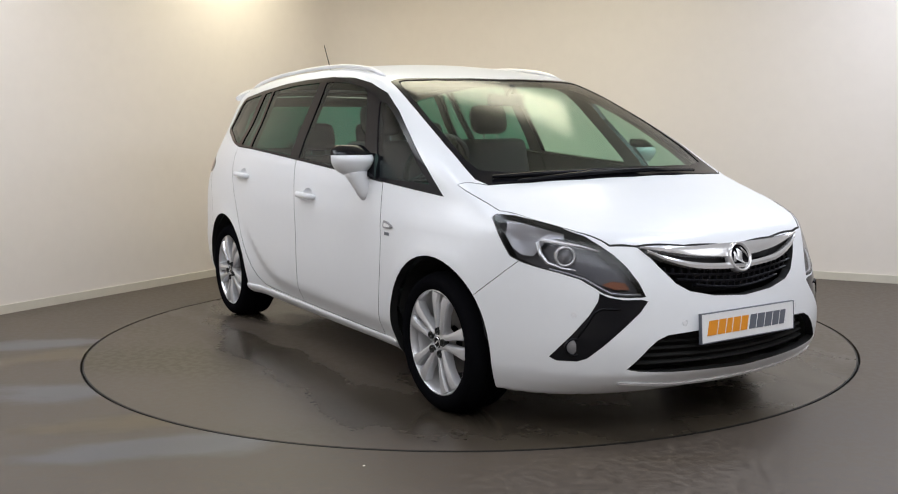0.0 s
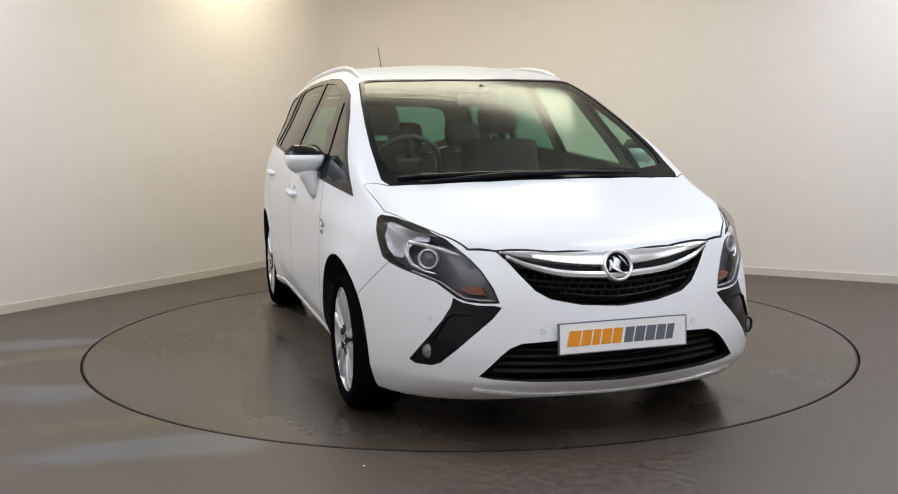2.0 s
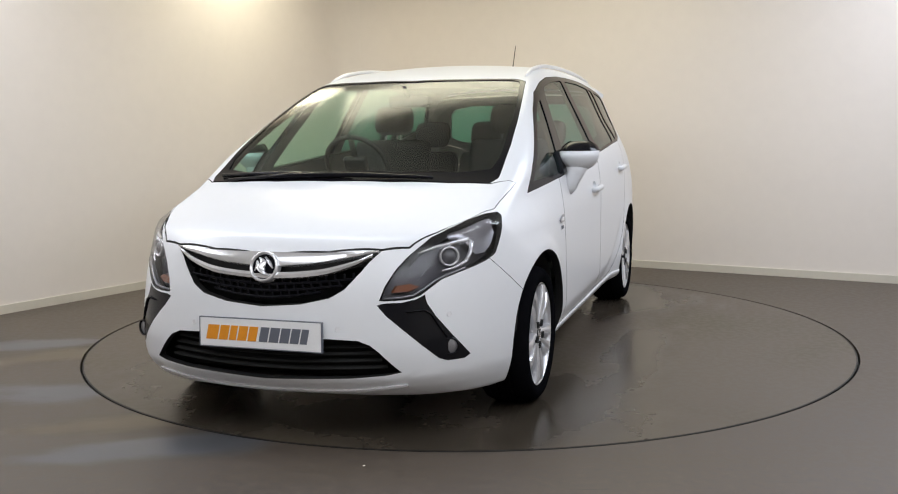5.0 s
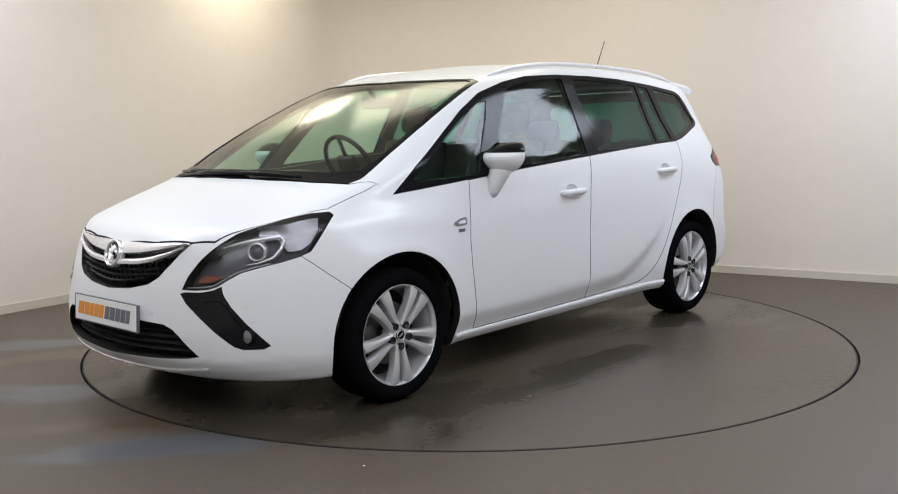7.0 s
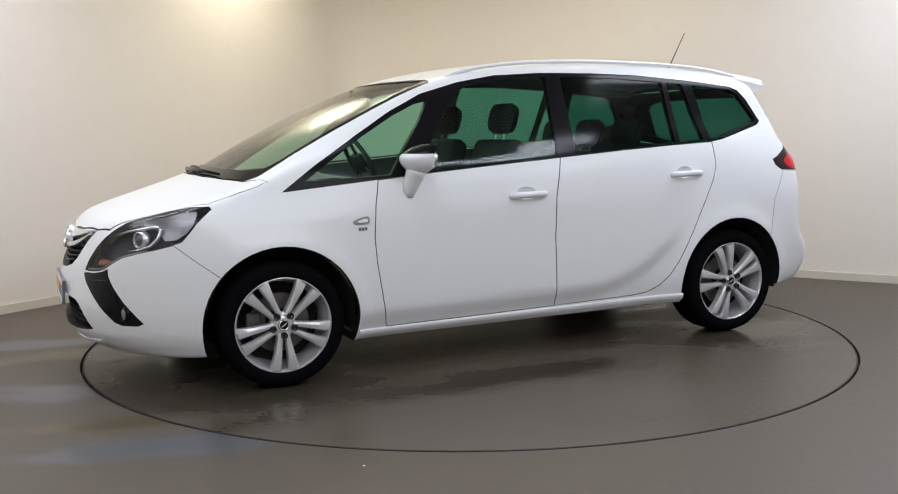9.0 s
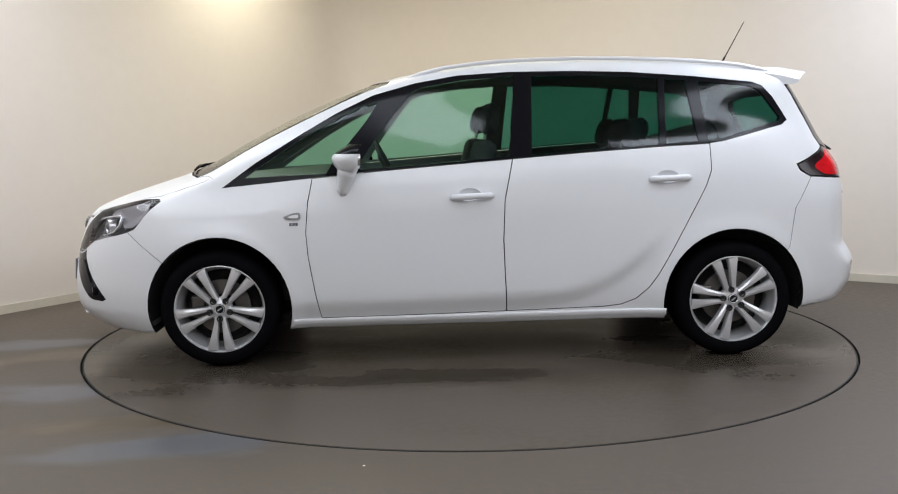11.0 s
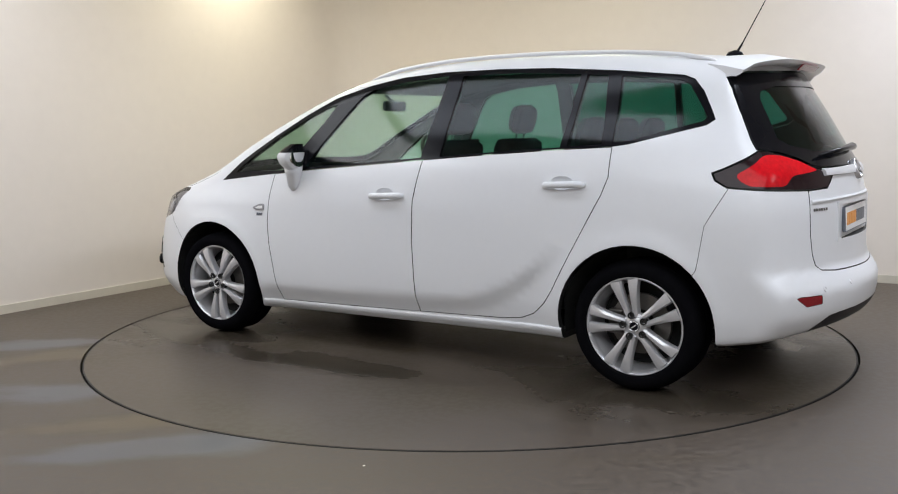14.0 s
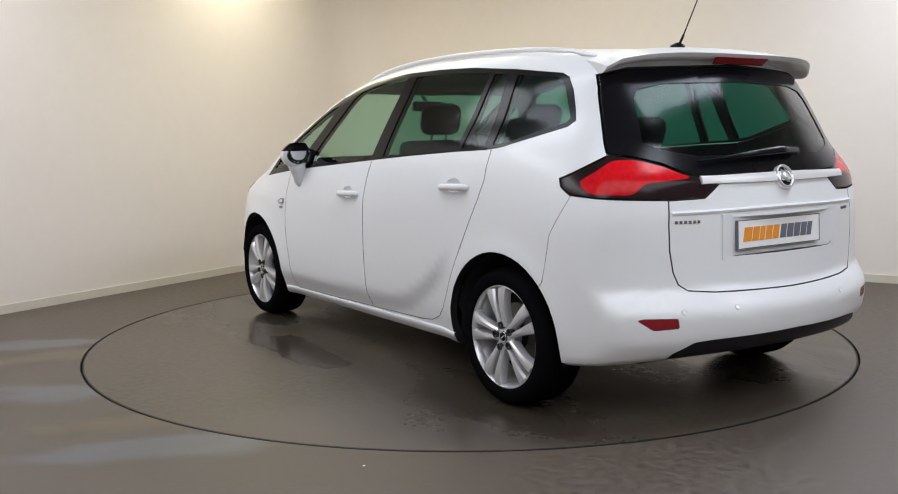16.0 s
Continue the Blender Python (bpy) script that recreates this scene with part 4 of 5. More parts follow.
mirrors = twin(lambda bm: mirror_shell(bm, 1.030, 1.125), "door_mirror", PAINT, (car, car), "white door mirror with a black cap")
twin(lambda bm: mirror_shell(bm, 1.126, 1.174), "cap", TRIM, mirrors, "black mirror cap")


def mirror_stalk(bm):
    tube(bm, [Vector((0.68, 0.935, 1.055)), Vector((0.69, 0.922, 1.02)), Vector((0.70, 0.908, 0.98)), Vector((0.71, 0.897, 0.94)), Vector((0.71, 0.887, 0.912))], [0.060, 0.054, 0.046, 0.040, 0.028], 14, 0.9)


def mirror_glass(bm):
    vs = []
    for k in range(20):
        a = 2 * math.pi * k / 20
        y = 0.945 + 0.083 * math.cos(a)
        vs.append(bm.verts.new((0.625 - 0.18 * (y - 0.945), y, 1.099 + 0.055 * math.sin(a))))
    f = bm.faces.new(vs)
    g = bmesh.ops.extrude_face_region(bm, geom=[f])
    bmesh.ops.translate(bm, verts=[v for v in g["geom"] if isinstance(v, bmesh.types.BMVert)], vec=(0.02, 0, 0))
    bmesh.ops.recalc_face_normals(bm, faces=bm.faces)


def sail(bm):
    lozenge(bm, [(0.80, 1.012), (0.73, 1.125), (0.64, 1.13), (0.62, 1.04), (0.66, 1.02)], "side", -0.006, 0.02)


twin(mirror_stalk, "stalk", PAINT, mirrors, "white mirror stalk", smooth=True)
twin(mirror_glass, "mirror_glass", MIRROR, mirrors, "mirror glass")
twin(sail, "sail_panel", TRIM, mirrors, "black mirror sail panel")


# door handles
def handle(x0, x1, z, rise):
    def bar(bm):
        pts, rad = [], []
        for i in range(13):
            t = i / 12
            p, n = skin_on("side", x0 + (x1 - x0) * t, z + rise * t)
            e = min(t, 1 - t)
            pts.append(p + n * (0.030 * min(1, e / 0.16) ** 0.6 - 0.004))
            rad.append(0.0135 * min(1, 0.6 + e / 0.2))
        tube(bm, pts, rad, 10, 1.25)
    return bar


for door, (x0, x1, z, rise) in zip(door_obs, ((0.147, -0.080, 0.887, 0.008), (-0.910, -1.132, 0.966, 0.007))):
    twin(handle(x0, x1, z, rise), "handle", PAINT, door, "white pull handle", smooth=True)


# wing badges
def badge(bm):
    lozenge(bm, rounded([(1.030, 0.797), (0.975, 0.818), (0.938, 0.822), (0.935, 0.785), (1.005, 0.784)], 0.012), "side", 0.001, 0.005)


badges = twin(badge, "wing_badge", SILVER, (car, car), "small chrome wing badge")
twin(lambda bm: lozenge(bm, rounded([(1.005, 0.798), (0.975, 0.808), (0.948, 0.810), (0.947, 0.793), (0.99, 0.792)], 0.006), "side", 0.0055, 0.002), "inlay", PLATE_W, badges)
twin(lambda bm: [lozenge(bm, [(x, 0.752), (x - 0.013, 0.753), (x - 0.013, 0.768), (x, 0.767)], "side", 0.001, 0.002) for x in (0.995, 0.979, 0.963)], "lettering", PLATE_G, badges, "small dark lettering")


# sills
def sill(bm):
    rows = []
    for i in range(41):
        x = 0.99 - 2.0 * i / 40
        z = 0.247 + (0.99 - x) * 0.012
        rows.append([bm.verts.new(skin_on("side", x, z + dz, lift)[0]) for dz, lift in ((-0.002, -0.004), (0.0, 0.004), (-0.012, 0.007), (-0.035, 0.004), (-0.045, -0.004))])
    for a, b in zip(rows, rows[1:]):
        for j in range(4):
            bm.faces.new((a[j], b[j], b[j + 1], a[j + 1]))
    bmesh.ops.recalc_face_normals(bm, faces=bm.faces)


twin(sill, "sill", PAINT, (car, car), "white side sill", smooth=True)


# ---- face ----
def follow(kind, pts, lift):
    return [skin_on(kind, u, v, lift)[0] for u, v in pts]


def band(bm, upper, lower, kind, lift, thick, n=24):
    """A bar between two lines given as tables of (u, v), which follows the skin."""
    ua, la = smooth_table(*zip(*upper)), smooth_table(*zip(*lower))
    u0, u1 = upper[0][0], upper[-1][0]
    rows = []
    for i in range(n + 1):
        u = u0 + (u1 - u0) * i / n
        a, b = float(curve_at(ua, np.array([u]))[0]), float(curve_at(la, np.array([u]))[0])
        m = (a + b) / 2
        rows.append([bm.verts.new(p) for p in (skin_on(kind, u, a, lift - thick)[0], skin_on(kind, u, a, lift)[0], skin_on(kind, u, m, lift + 0.004)[0], skin_on(kind, u, b, lift)[0], skin_on(kind, u, b, lift - thick)[0])])
    for a, b in zip(rows, rows[1:]):
        ring_of(bm, a, b)
    bm.faces.new(rows[0])
    bm.faces.new(rows[-1][::-1])
    bmesh.ops.recalc_face_normals(bm, faces=bm.faces)


# added black boxes give the shaded depth behind grille and intake
bm = bmesh.new()
box(bm, (2.02, -0.5, 0.54), (2.08, 0.5, 0.80))
box(bm, (2.05, -0.60, 0.26), (2.10, 0.60, 0.47))
part("grille_shade", bm, UNDER, front_ob, "black boxes standing in for the shaded space behind the grille")
grille = new("grille")
grille.parent = front_ob
tagged(grille, "black mesh grille with two chrome bars")


def both_halves(bm, upper, lower, **k):
    band(bm, upper, lower, "front", **k)
    geo = bmesh.ops.duplicate(bm, geom=list(bm.verts) + list(bm.edges) + list(bm.faces))["geom"]
    bmesh.ops.scale(bm, vec=(1, -1, 1), verts=[v for v in geo if isinstance(v, bmesh.types.BMVert)])
    bmesh.ops.recalc_face_normals(bm, faces=bm.faces)


bm = bmesh.new()
both_halves(bm, [(0.0, 0.767), (0.2, 0.766), (0.36, 0.772), (0.447, 0.775)], [(0.0, 0.713), (0.2, 0.729), (0.36, 0.755), (0.447, 0.770)], lift=0.012, thick=0.03)
part("chrome_bar", bm, CHROME, grille, "upper chrome bar").data.set_sharp_from_angle(angle=radians(35))
bm = bmesh.new()
both_halves(bm, [(0.0, 0.690), (0.2, 0.703), (0.36, 0.738), (0.425, 0.764)], [(0.0, 0.668), (0.2, 0.681), (0.36, 0.722), (0.418, 0.752)], lift=0.012, thick=0.03)
part("chrome_bar", bm, CHROME, grille, "lower chrome bar").data.set_sharp_from_angle(angle=radians(35))
for k in range(3):
    z = 0.655 - 0.026 * k
    w = 0.375 - 0.045 * k - 0.012 * k * k
    bm = bmesh.new()
    band(bm, [(-w, z + 0.028), (-w / 2, z + 0.012), (0, z + 0.004), (w / 2, z + 0.012), (w, z + 0.028)], [(-w, z + 0.020), (-w / 2, z + 0.003), (0, z - 0.006), (w / 2, z + 0.003), (w, z + 0.020)], "front", -0.012, 0.02, 30)
    part("slat", bm, MESHB, grille)
    m = int(w / 0.036)
    for i in range(-m, m + 1):
        y = (i + 0.5 * (k % 2)) * 0.036
        if abs(y) > w - 0.01:
            continue
        zz = z + 0.024 * (y / w) ** 2
        p, n = skin_on("front", y, zz + 0.012, -0.018)
        bm = bmesh.new()
        box(bm, (-0.008, -0.003, -0.012), (0.006, 0.003, 0.012), Matrix.Translation(p))
        part("rib", bm, MESHB, grille)
intake = new("air_intake")
intake.parent = front_ob
tagged(intake, "wide black lower air intake")
for k in range(5):
    z = 0.305 + 0.032 * k
    w = 0.50 - 0.018 * k
    bm = bmesh.new()
    band(bm, [(-w, z + 0.018), (0, z + 0.006), (w, z + 0.018)], [(-w, z + 0.008), (0, z - 0.004), (w, z + 0.008)], "front", -0.045, 0.02, 24)
    part("slat", bm, UNDER, intake)
bm = bmesh.new()
band(bm, [(-0.56, 0.262), (-0.3, 0.236), (0, 0.229), (0.3, 0.236), (0.56, 0.262)], [(-0.56, 0.252), (-0.3, 0.226), (0, 0.219), (0.3, 0.226), (0.56, 0.252)], "front", 0.006, 0.02, 30)
part("lip", bm, CHROME, front_ob, "thin bright lower lip")


def emblem(parent, p, n, r, label):
    """A round chrome emblem with a plain sweeping shape."""
    turn = n.to_track_quat("Y", "Z").to_matrix().to_4x4()
    m = Matrix.Translation(p) @ turn
    bm = bmesh.new()
    lathe(bm, [(r * 0.78, 0.0), (r * 0.82, 0.009), (r * 0.92, 0.013), (r, 0.008), (r * 1.02, -0.02)], 40, "y", m)
    ring = part("emblem", bm, CHROME, parent, label, smooth=True)
    bm = bmesh.new()
    lathe(bm, [(0.0001, 0.003), (r * 0.8, 0.003), (r * 0.8, -0.015)], 40, "y", m)
    part("field", bm, TRIM, ring)
    bm = bmesh.new()
    tube(bm, [m @ Vector(v) for v in ((-r * 0.45, 0.006, -r * 0.55), (-r * 0.05, 0.008, -r * 0.42), (r * 0.22, 0.008, -r * 0.08), (r * 0.02, 0.008, r * 0.28), (r * 0.3, 0.007, r * 0.58))], [r * 0.10, r * 0.26, r * 0.34, r * 0.26, r * 0.08], 8, 0.3)
    tube(bm, [m @ Vector(v) for v in ((r * 0.62, 0.006, -r * 0.3), (r * 0.42, 0.007, r * 0.05), (r * 0.50, 0.007, r * 0.36))], [r * 0.10, r * 0.16, r * 0.08], 8, 0.3)
    tube(bm, [m @ Vector(v) for v in ((-r * 0.66, 0.006, -r * 0.1), (-r * 0.42, 0.007, r * 0.25), (-r * 0.1, 0.007, r * 0.62))], [r * 0.08, r * 0.20, r * 0.10], 8, 0.3)
    part("device", bm, CHROME, ring, smooth=True)


p, n = skin_on("front", 0.0, 0.712, 0.012)
emblem(front_ob, p, Vector((0.95, 0, 0.3)).normalized(), 0.062, "round chrome emblem")
p, n = skin_on("rear", 0.0, 1.024, 0.008)
emblem(tail_ob, p, Vector((-0.9, 0, 0.35)).normalized(), 0.052, "round chrome emblem")


def number_plate(parent, m, s):
    """A white plate with a slanting row of orange and grey blocks; it faces +y of its own space."""
    bm = bmesh.new()
    box(bm, (-0.266, -0.012, -0.057), (0.266, 0.0, 0.057), bevel=0.003)
    bmesh.ops.transform(bm, matrix=m, verts=bm.verts)
    holder = part("plate", bm, PLATE_W, parent, "white dealer plate with orange and grey marks")
    bm = bmesh.new()
    for lo, hi in (((-0.269, -0.014, 0.0565), (0.269, 0.0005, 0.0595)), ((-0.269, -0.014, -0.0595), (0.269, 0.0005, -0.0565)), ((-0.269, -0.014, -0.0565), (-0.2655, 0.0005, 0.0565)), ((0.2655, -0.014, -0.0565), (0.269, 0.0005, 0.0565))):
        box(bm, lo, hi, m)
    part("frame", bm, PLATE_G, holder, "thin plate frame")
    x = 0.238
    for i, wd in enumerate((0.056, 0.046, 0.037, 0.046, 0.044, 0.043, 0.047, 0.045, 0.043, 0.036)):
        bm = bmesh.new()
        lean, h = 0.012, 0.029
        a = [(x, -h), (x - wd + 0.006, -h), (x - wd + 0.006 - lean, h), (x - lean, h)]
        lo = [bm.verts.new((u, 0.0002, v)) for u, v in a]
        hi = [bm.verts.new((u, 0.0016, v)) for u, v in a]
        bm.faces.new(hi)
        ring_of(bm, lo, hi)
        bmesh.ops.recalc_face_normals(bm, faces=bm.faces)
        bmesh.ops.transform(bm, matrix=m, verts=bm.verts)
        part("mark", bm, PLATE_O if i < 5 else PLATE_G, holder)
        x -= wd + (0.006 if i == 4 else 0)


number_plate(front_ob, Matrix.Translation((2.338, 0, 0.458)) @ pose(0, 0, 0, 0, 0, -90) @ pose(0, 0, 0, 3, 0, 0), -1)
number_plate(tail_ob, Matrix.Translation((-2.188, 0.03, 0.797)) @ pose(0, 0, 0, 0, 0, 90) @ pose(0, 0, 0, 3, 0, 0), 1)


# headlamps
def lamp_point(u, z, sink):
    """A place in the headlamp: u and z in its own plane, sunk behind the lens."""
    us, _, w = FRAMES["lamp"]
    w = np.array(w)
    base = np.array(us) * u + np.array((0, 0, z))
    return Vector(base + (2.4 - first_hit(base + 2.4 * w, -w, 0.0, 1.0) - sink) * w)


def projector(bm):
    c = lamp_point(-0.940, 0.742, 0.03)
    m = Matrix.Translation(c) @ Vector((0.85, 0.5, 0.05)).to_track_quat("Y", "Z").to_matrix().to_4x4()
    lathe(bm, [(0.030, -0.02), (0.031, 0.0), (0.035, 0.008), (0.041, 0.004), (0.043, -0.03)], 32, "y", m)


def bulb(bm):
    c = lamp_point(-0.940, 0.742, 0.03)
    m = Matrix.Translation(c) @ Vector((0.85, 0.5, 0.05)).to_track_quat("Y", "Z").to_matrix().to_4x4()
    lathe(bm, [(0.0001, 0.012), (0.012, 0.010), (0.022, 0.004), (0.030, -0.006)], 28, "y", m)


def light_strip(bm):
    tube(bm, [lamp_point(u, z, 0.022) for u, z in ((-1.075, 0.762), (-1.0, 0.782), (-0.90, 0.797), (-0.845, 0.802), (-0.826, 0.792), (-0.840, 0.75), (-0.870, 0.716), (-0.93, 0.697), (-0.985, 0.690))], [0.004, 0.007, 0.009, 0.010, 0.010, 0.010, 0.009, 0.006, 0.004], 8, 0.9)


def side_reflector(bm):
    rows = []
    for u, a, b in ((-0.93, 0.826, 0.806), (-0.87, 0.838, 0.808), (-0.81, 0.852, 0.738), (-0.76, 0.864, 0.742), (-0.72, 0.870, 0.768), (-0.69, 0.870, 0.815)):
        rows.append([bm.verts.new(lamp_point(u, a + (b - a) * k / 4, 0.030 + 0.010 * math.sin(math.pi * k / 4))) for k in range(5)])
    for a, b in zip(rows, rows[1:]):
        for j in range(4):
            bm.faces.new((a[j], b[j], b[j + 1], a[j + 1]))
    bmesh.ops.recalc_face_normals(bm, faces=bm.faces)


def indicator(bm):
    pts = [lamp_point(u, z, 0.03) for u, z in ((-1.19, 0.617), (-1.13, 0.619), (-1.085, 0.636), (-1.12, 0.648), (-1.17, 0.642))]
    vs = [bm.verts.new(q) for q in pts]
    f = bm.faces.new(vs)
    g = bmesh.ops.extrude_face_region(bm, geom=[f])
    bmesh.ops.translate(bm, verts=[v for v in g["geom"] if isinstance(v, bmesh.types.BMVert)], vec=(-0.012, -0.012, 0))
    bmesh.ops.recalc_face_normals(bm, faces=bm.faces)


def edge_strip(bm):
    tube(bm, [lamp_point(u, z, 0.010) for u, z in ((-1.232, 0.599), (-1.17, 0.601), (-1.12, 0.607), (-1.075, 0.630), (-1.02, 0.660), (-0.96, 0.678), (-0.88, 0.695))], 0.0045, 6)


twin(projector, "projector_ring", CHROME, lamp_boxes, "chrome projector ring", smooth=True)
twin(bulb, "projector_glass", PROJECTOR, lamp_boxes, "dark glass projector", smooth=True)
twin(light_strip, "light_strip", CHROME, lamp_boxes, "silver angular light strip", smooth=True)
twin(side_reflector, "reflector_bowl", SILVER, lamp_boxes, "silver reflector", smooth=True)
twin(indicator, "indicator", AMBER, lamp_boxes, "dull amber indicator")
twin(edge_strip, "edge_strip", SILVER, lamp_boxes, "thin silver edge", smooth=True)


# fog lamps
def fog_ring(bm):
    c = lamp_point(-0.985, 0.400, -0.002)
    m = Matrix.Translation(c) @ Vector((0.9, 0.42, 0.0)).to_track_quat("Y", "Z").to_matrix().to_4x4()
    lathe(bm, [(0.028, -0.004), (0.030, 0.004), (0.034, 0.004), (0.037, -0.015)], 28, "y", m)


def fog_glass(bm):
    c = lamp_point(-0.985, 0.400, -0.002)
    m = Matrix.Translation(c) @ Vector((0.9, 0.42, 0.0)).to_track_quat("Y", "Z").to_matrix().to_4x4()
    lathe(bm, [(0.0001, 0.002), (0.016, 0.001), (0.029, -0.004)], 24, "y", m)


def fog_slot(bm):
    tube(bm, [lamp_point(u, z, -0.003) for u, z in ((-1.16, 0.548), (-1.09, 0.552), (-1.06, 0.535), (-1.03, 0.485), (-1.0, 0.44))], [0.003, 0.005, 0.006, 0.005, 0.003], 6)


fog_obs = twin(fog_ring, "fog_lamp", TRIM, fogs, "small round fog lamp", smooth=True)
twin(fog_glass, "glass", SILVER, fog_obs and (fogs[0], fogs[1]), "bright fog lamp glass", smooth=True)
twin(fog_slot, "bezel_fin", TRIM, fogs, smooth=True)

# parking sensors
for kind, spots, parent in (("front", ((0.318, 0.484), (-0.318, 0.484), (0.70, 0.525), (-0.70, 0.525)), front_ob), ("rear", ((0.58, 0.506), (-0.58, 0.506), (0.342, 0.512), (-0.342, 0.512)), rear_ob)):
    for y, z in spots:
        p, n = skin_on(kind, y, z, -0.002)
        bm = bmesh.new()
        lathe(bm, [(0.0001, 0.003), (0.0085, 0.003), (0.0095, 0.0015), (0.011, 0.0035), (0.0125, 0.0)], 20, "y", Matrix.Translation(p) @ n.to_track_quat("Y", "Z").to_matrix().to_4x4())
        part("parking_sensor", bm, SATIN, parent, "small round parking sensor")


# wipers
def wiper(bm, pts, r):
    tube(bm, [skin_on("top", x, y, h)[0] for x, y, h in pts], r, 8, 1.4)


for pts in (((1.555, -0.58, 0.010), (1.612, -0.22, 0.018), (1.612, 0.12, 0.018), (1.568, 0.46, 0.014)), ((1.475, -0.66, 0.010), (1.545, -0.46, 0.014), (1.590, -0.2, 0.014), (1.597, 0.08, 0.014))):
    bm = bmesh.new()
    wiper(bm, pts, [0.006, 0.009, 0.008, 0.005])
    part("windscreen_wiper", bm, TRIM, car, "black windscreen wiper", smooth=True)
bm = bmesh.new()
tube(bm, [skin_on("rear", y, z, h)[0] for y, z, h in ((-0.13, 1.122, 0.02), (0.0, 1.12, 0.035), (0.2, 1.108, 0.03), (0.43, 1.09, 0.02))], [0.022, 0.02, 0.014, 0.006], 8, 0.9)
part("rear_wiper", bm, TRIM, tail_ob, "black rear wiper", smooth=True)
bm = bmesh.new()
band(bm, [(-0.50, 1.036), (0, 1.044), (0.44, 1.036)], [(-0.46, 1.008), (0, 1.008), (0.40, 1.008)], "rear", 0.012, 0.02, 24)
part("trim_bar", bm, SATIN, tail_ob, "bright tailgate trim bar").data.set_sharp_from_angle(angle=radians(35))
bm = bmesh.new()
for i in range(6):
    y = 0.575 - 0.019 * i
    lozenge(bm, [(y, 0.866), (y - 0.010, 0.866), (y - 0.010, 0.854), (y, 0.854)], "rear", 0.001, 0.003)
part("lettering", bm, DISCM, tail_ob, "small chrome lettering")
bm = bmesh.new()
for i in range(4):
    y = -0.455 - 0.019 * i
    lozenge(bm, [(y, 0.872), (y - 0.014, 0.872), (y - 0.014, 0.860), (y, 0.860)], "rear", 0.001, 0.003)
part("lettering", bm, DISCM, tail_ob, "small chrome lettering")
bm = bmesh.new()
box(bm, (-2.172, -0.37, 0.70), (-2.14, 0.37, 0.885))
part("plate_recess", bm, PAINT, tail_ob, "white plate recess")


bm = bmesh.new()
band(bm, [(-0.585, 0.904), (0, 0.912), (0.585, 0.904)], [(-0.585, 0.888), (0, 0.896), (0.585, 0.888)], "rear", 0.005, 0.012, 30)
part("ledge", bm, PAINT, tail_ob, "sharp painted ledge over the plate").data.set_sharp_from_angle(angle=radians(25))


# roof spoiler
def spoiler_mesh(bm):
    rows = []
    for i in range(29):
        y = -0.665 + 1.33 * i / 28
        e = 1 - (abs(y) / 0.665) ** 4
        xf = -1.62
        pf, _ = skin_on("top", xf, y * 0.93, 0.003)
        tip = Vector((-1.80 - 0.15 * e, y, 1.492 + 0.060 * math.sqrt(max(e, 0))))
        low = tip + Vector((0.035, 0, -0.026))
        mid = (pf + tip) / 2 + Vector((0, 0, 0.012 * e + 0.004))
        rows.append([bm.verts.new(q) for q in (pf, mid, tip, tip + Vector((0.012, 0, -0.016)), low, pf - Vector((0.05, 0, 0.06)))])
    for a, b in zip(rows, rows[1:]):
        ring_of(bm, a, b)
    bm.faces.new(rows[0])
    bm.faces.new(rows[-1][::-1])
    bmesh.ops.recalc_face_normals(bm, faces=bm.faces)


bm = bmesh.new()
spoiler_mesh(bm)
spoiler = part("roof_spoiler", bm, PAINT, tail_ob, "white roof spoiler")
spoiler.data.set_sharp_from_angle(angle=radians(40))
bm = bmesh.new()
for i in range(1):
    a = [(-1.938, 0.17, 1.534), (-1.938, -0.17, 1.534), (-1.912, -0.16, 1.508), (-1.912, 0.16, 1.508)]
    f = bm.faces.new([bm.verts.new(v) for v in a])
    g = bmesh.ops.extrude_face_region(bm, geom=[f])
    bmesh.ops.translate(bm, verts=[v for v in g["geom"] if isinstance(v, bmesh.types.BMVert)], vec=(-0.012, 0, 0.002))
    bmesh.ops.recalc_face_normals(bm, faces=bm.faces)
part("brake_light", bm, REFLEX, spoiler, "dark red high brake light")


# ---- cabin ----
def cushion(bm, lo, hi, m=None, bevel=0.04):
    return box(bm, lo, hi, m, bevel)


def seat(x, y, back=True, width=0.50, tall=0.69, lean=14, head=True):
    root = new("seat")
    root.parent = car
    root.matrix_basis = pose(x, y, 0.42)
    tagged(root, "dark cloth seat with a headrest")
    bm = bmesh.new()
    cushion(bm, (-0.05, -width / 2, 0.0), (0.48, width / 2, 0.16), bevel=0.05)
    part("cushion", bm, CLOTH, root, smooth=True)
    bm = bmesh.new()
    m = pose(0, 0, 0.10, 0, -lean, 0)
    cushion(bm, (-0.10, -width / 2, 0.0), (0.02, width / 2, tall), m, 0.05)
    part("backrest", bm, CLOTH, root, smooth=True)
    if head:
        bm = bmesh.new()
        cushion(bm, (-0.08, -0.13, tall + 0.03), (0.025, 0.13, tall + 0.215), m, 0.055)
        rest = part("headrest", bm, CLOTH, root, smooth=True)
        for s in (-1, 1):
            bm = bmesh.new()
            tube(bm, [m @ Vector((-0.03, 0.05 * s, tall - 0.03)), m @ Vector((-0.03, 0.05 * s, tall + 0.06))], 0.006, 6)
            part("post", bm, CHROME, rest)


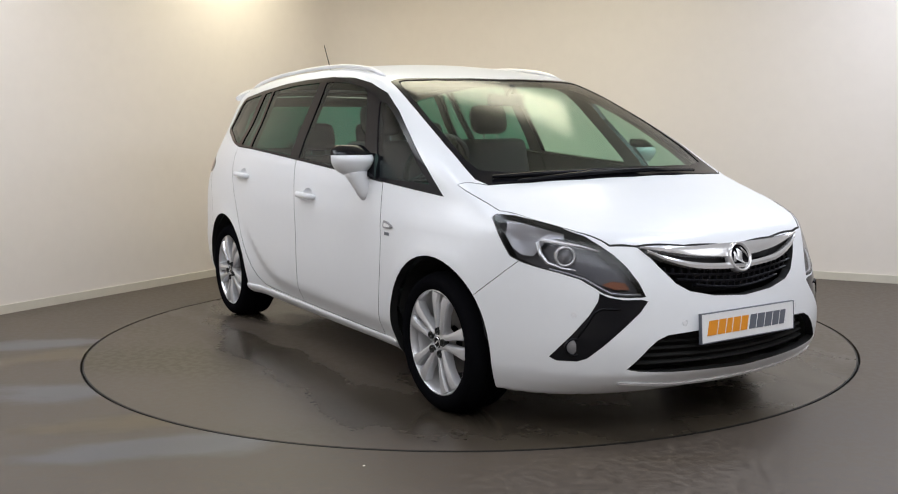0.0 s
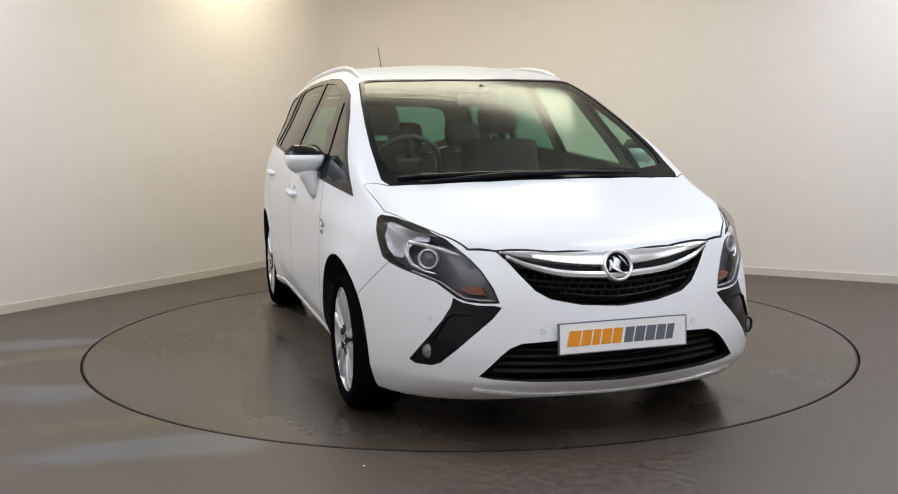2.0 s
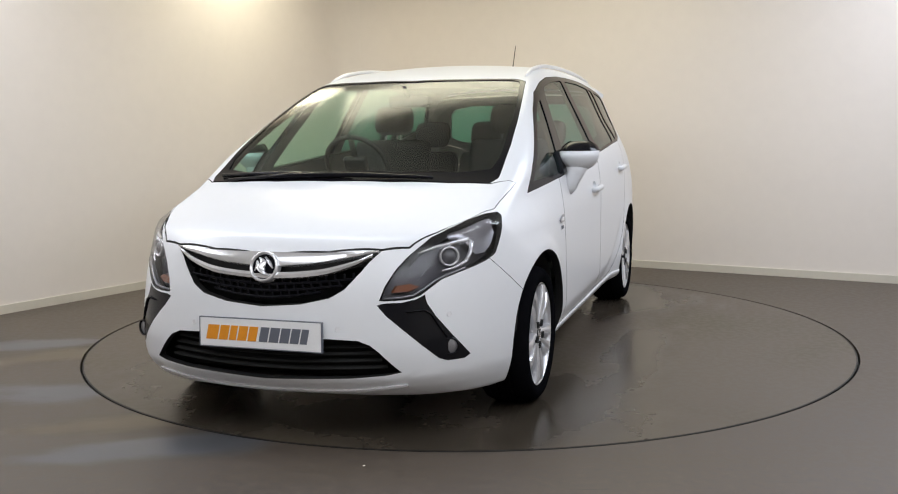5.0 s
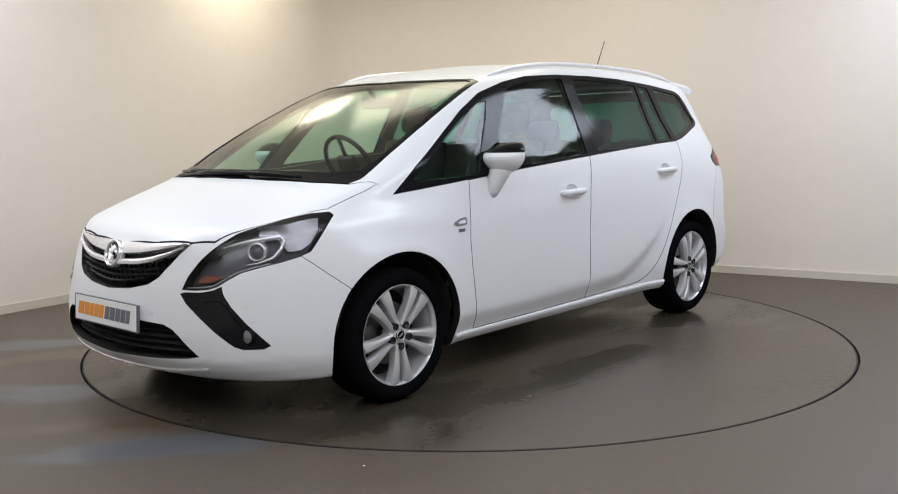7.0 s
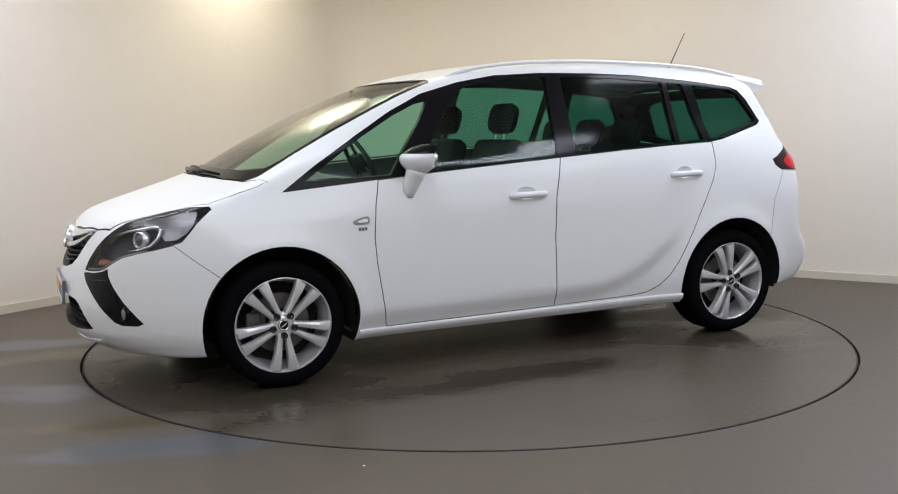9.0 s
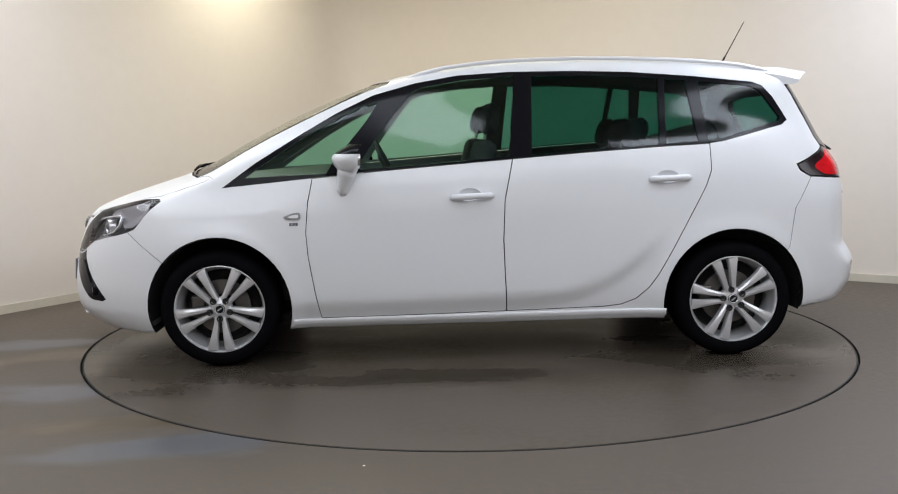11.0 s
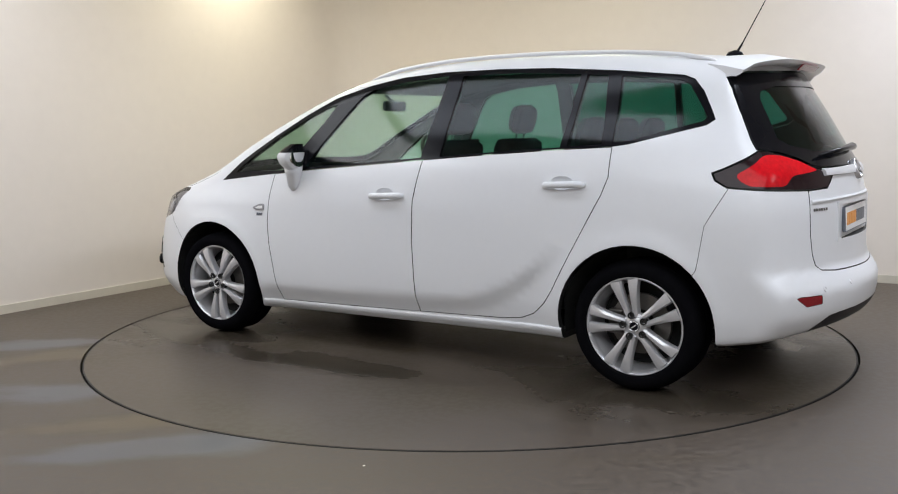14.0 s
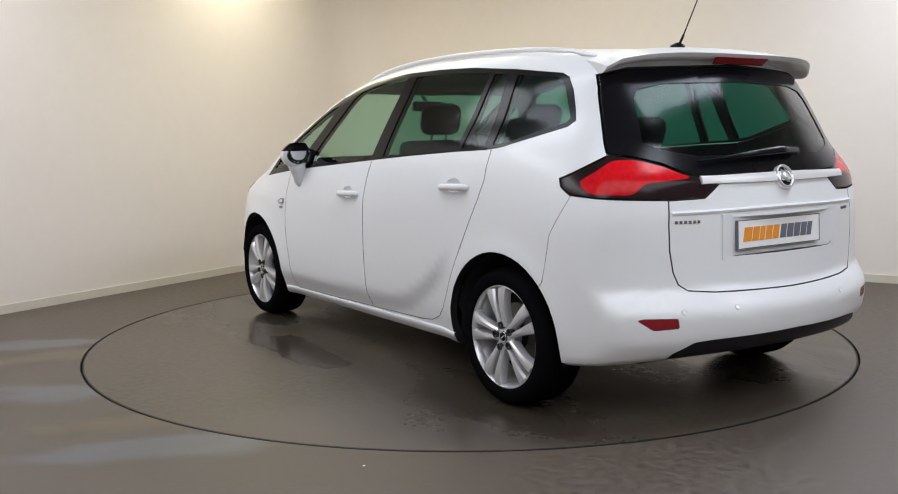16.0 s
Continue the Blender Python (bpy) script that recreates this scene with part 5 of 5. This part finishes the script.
seat(0.12, 0.38)
seat(0.12, -0.38)
for y in (0.42, 0.0, -0.42):
    seat(-0.72, y, width=0.40, tall=0.60, lean=16, head=True)
bm = bmesh.new()
box(bm, (-1.9, -0.62, 0.30), (1.3, 0.62, 0.42), bevel=0.03)
part("cabin_floor", bm, DASH, car, "dark cabin carpet")
bm = bmesh.new()
box(bm, (-1.95, -0.60, 0.42), (-1.2, 0.60, 0.86), bevel=0.05)
part("boot_load", bm, CLOTH, car, "dark folded rear seats")
bm = bmesh.new()
rows = []
for i in range(17):
    y = -0.72 + 1.44 * i / 16
    s = y / 0.72
    dx = -0.16 * s * s
    hood = 0.03 * math.exp(-((y + 0.37) / 0.2) ** 2)
    rows.append([bm.verts.new(v) for v in ((1.50 + dx, y, 0.985), (1.15 + dx * 0.6, y, 1.01), (0.90, y, 1.0 + hood), (0.82, y, 0.97 + hood), (0.80, y, 0.75), (0.90, y, 0.50))])
for a, b in zip(rows, rows[1:]):
    for j in range(5):
        bm.faces.new((a[j], b[j], b[j + 1], a[j + 1]))
bmesh.ops.recalc_face_normals(bm, faces=bm.faces)
part("dashboard", bm, DASH, car, "dark grey dashboard", smooth=True)
bm = bmesh.new()
m = Matrix.Translation((0.52, -0.37, 1.045)) @ pose(0, 0, 0, 0, -62, 0)
ring = [m @ Vector((0.185 * math.cos(k * math.pi / 18), 0.185 * math.sin(k * math.pi / 18), 0)) for k in range(37)]
tube(bm, ring, 0.014, 8)
for a in (90, 210, 330):
    tube(bm, [m @ Vector((0, 0, 0.0)), m @ Vector((0.18 * math.cos(radians(a - 90)), 0.18 * math.sin(radians(a - 90)), 0))], 0.018, 6, 0.5)
box(bm, (-0.06, -0.07, -0.03), (0.06, 0.07, 0.02), m, 0.015)
part("steering_wheel", bm, DASH, car, "black steering wheel", smooth=True)
bm = bmesh.new()
box(bm, (0.62, -0.115, 1.365), (0.65, 0.115, 1.43), bevel=0.012)
tube(bm, [Vector((0.64, 0, 1.42)), Vector((0.70, 0, 1.47))], 0.012, 8)
part("interior_mirror", bm, DASH, car, "black interior mirror")


# ---- what moves ----
TURN = [(0.0, -57.54), (0.5, -58.82), (1.0, -61.78), (1.5, -66.1), (2.0, -71.95), (2.5, -77.8), (3.0, -83.8), (3.5, -89.65), (4.0, -95.6), (4.5, -101.4), (5.0, -107.4), (7.5, -136.7), (8.0, -142.6), (8.5, -148.3),
        (9.0, -154.2), (11.5, -182.5), (12.0, -188.4), (12.5, -194.2), (13.0, -200.2), (13.5, -206.0), (14.0, -211.9), (14.5, -217.7), (15.0, -223.6), (15.5, -229.4), (16.0, -235.4)]


def motions():
    walk(car, [(t, pose(0, 0, 0, 0, 0, a) @ pose(-0.023, -0.125, 0)) for t, a in TURN])
    walk(turntable, [(t, pose(0, 0, 0, 0, 0, a)) for t, a in TURN])


motions()
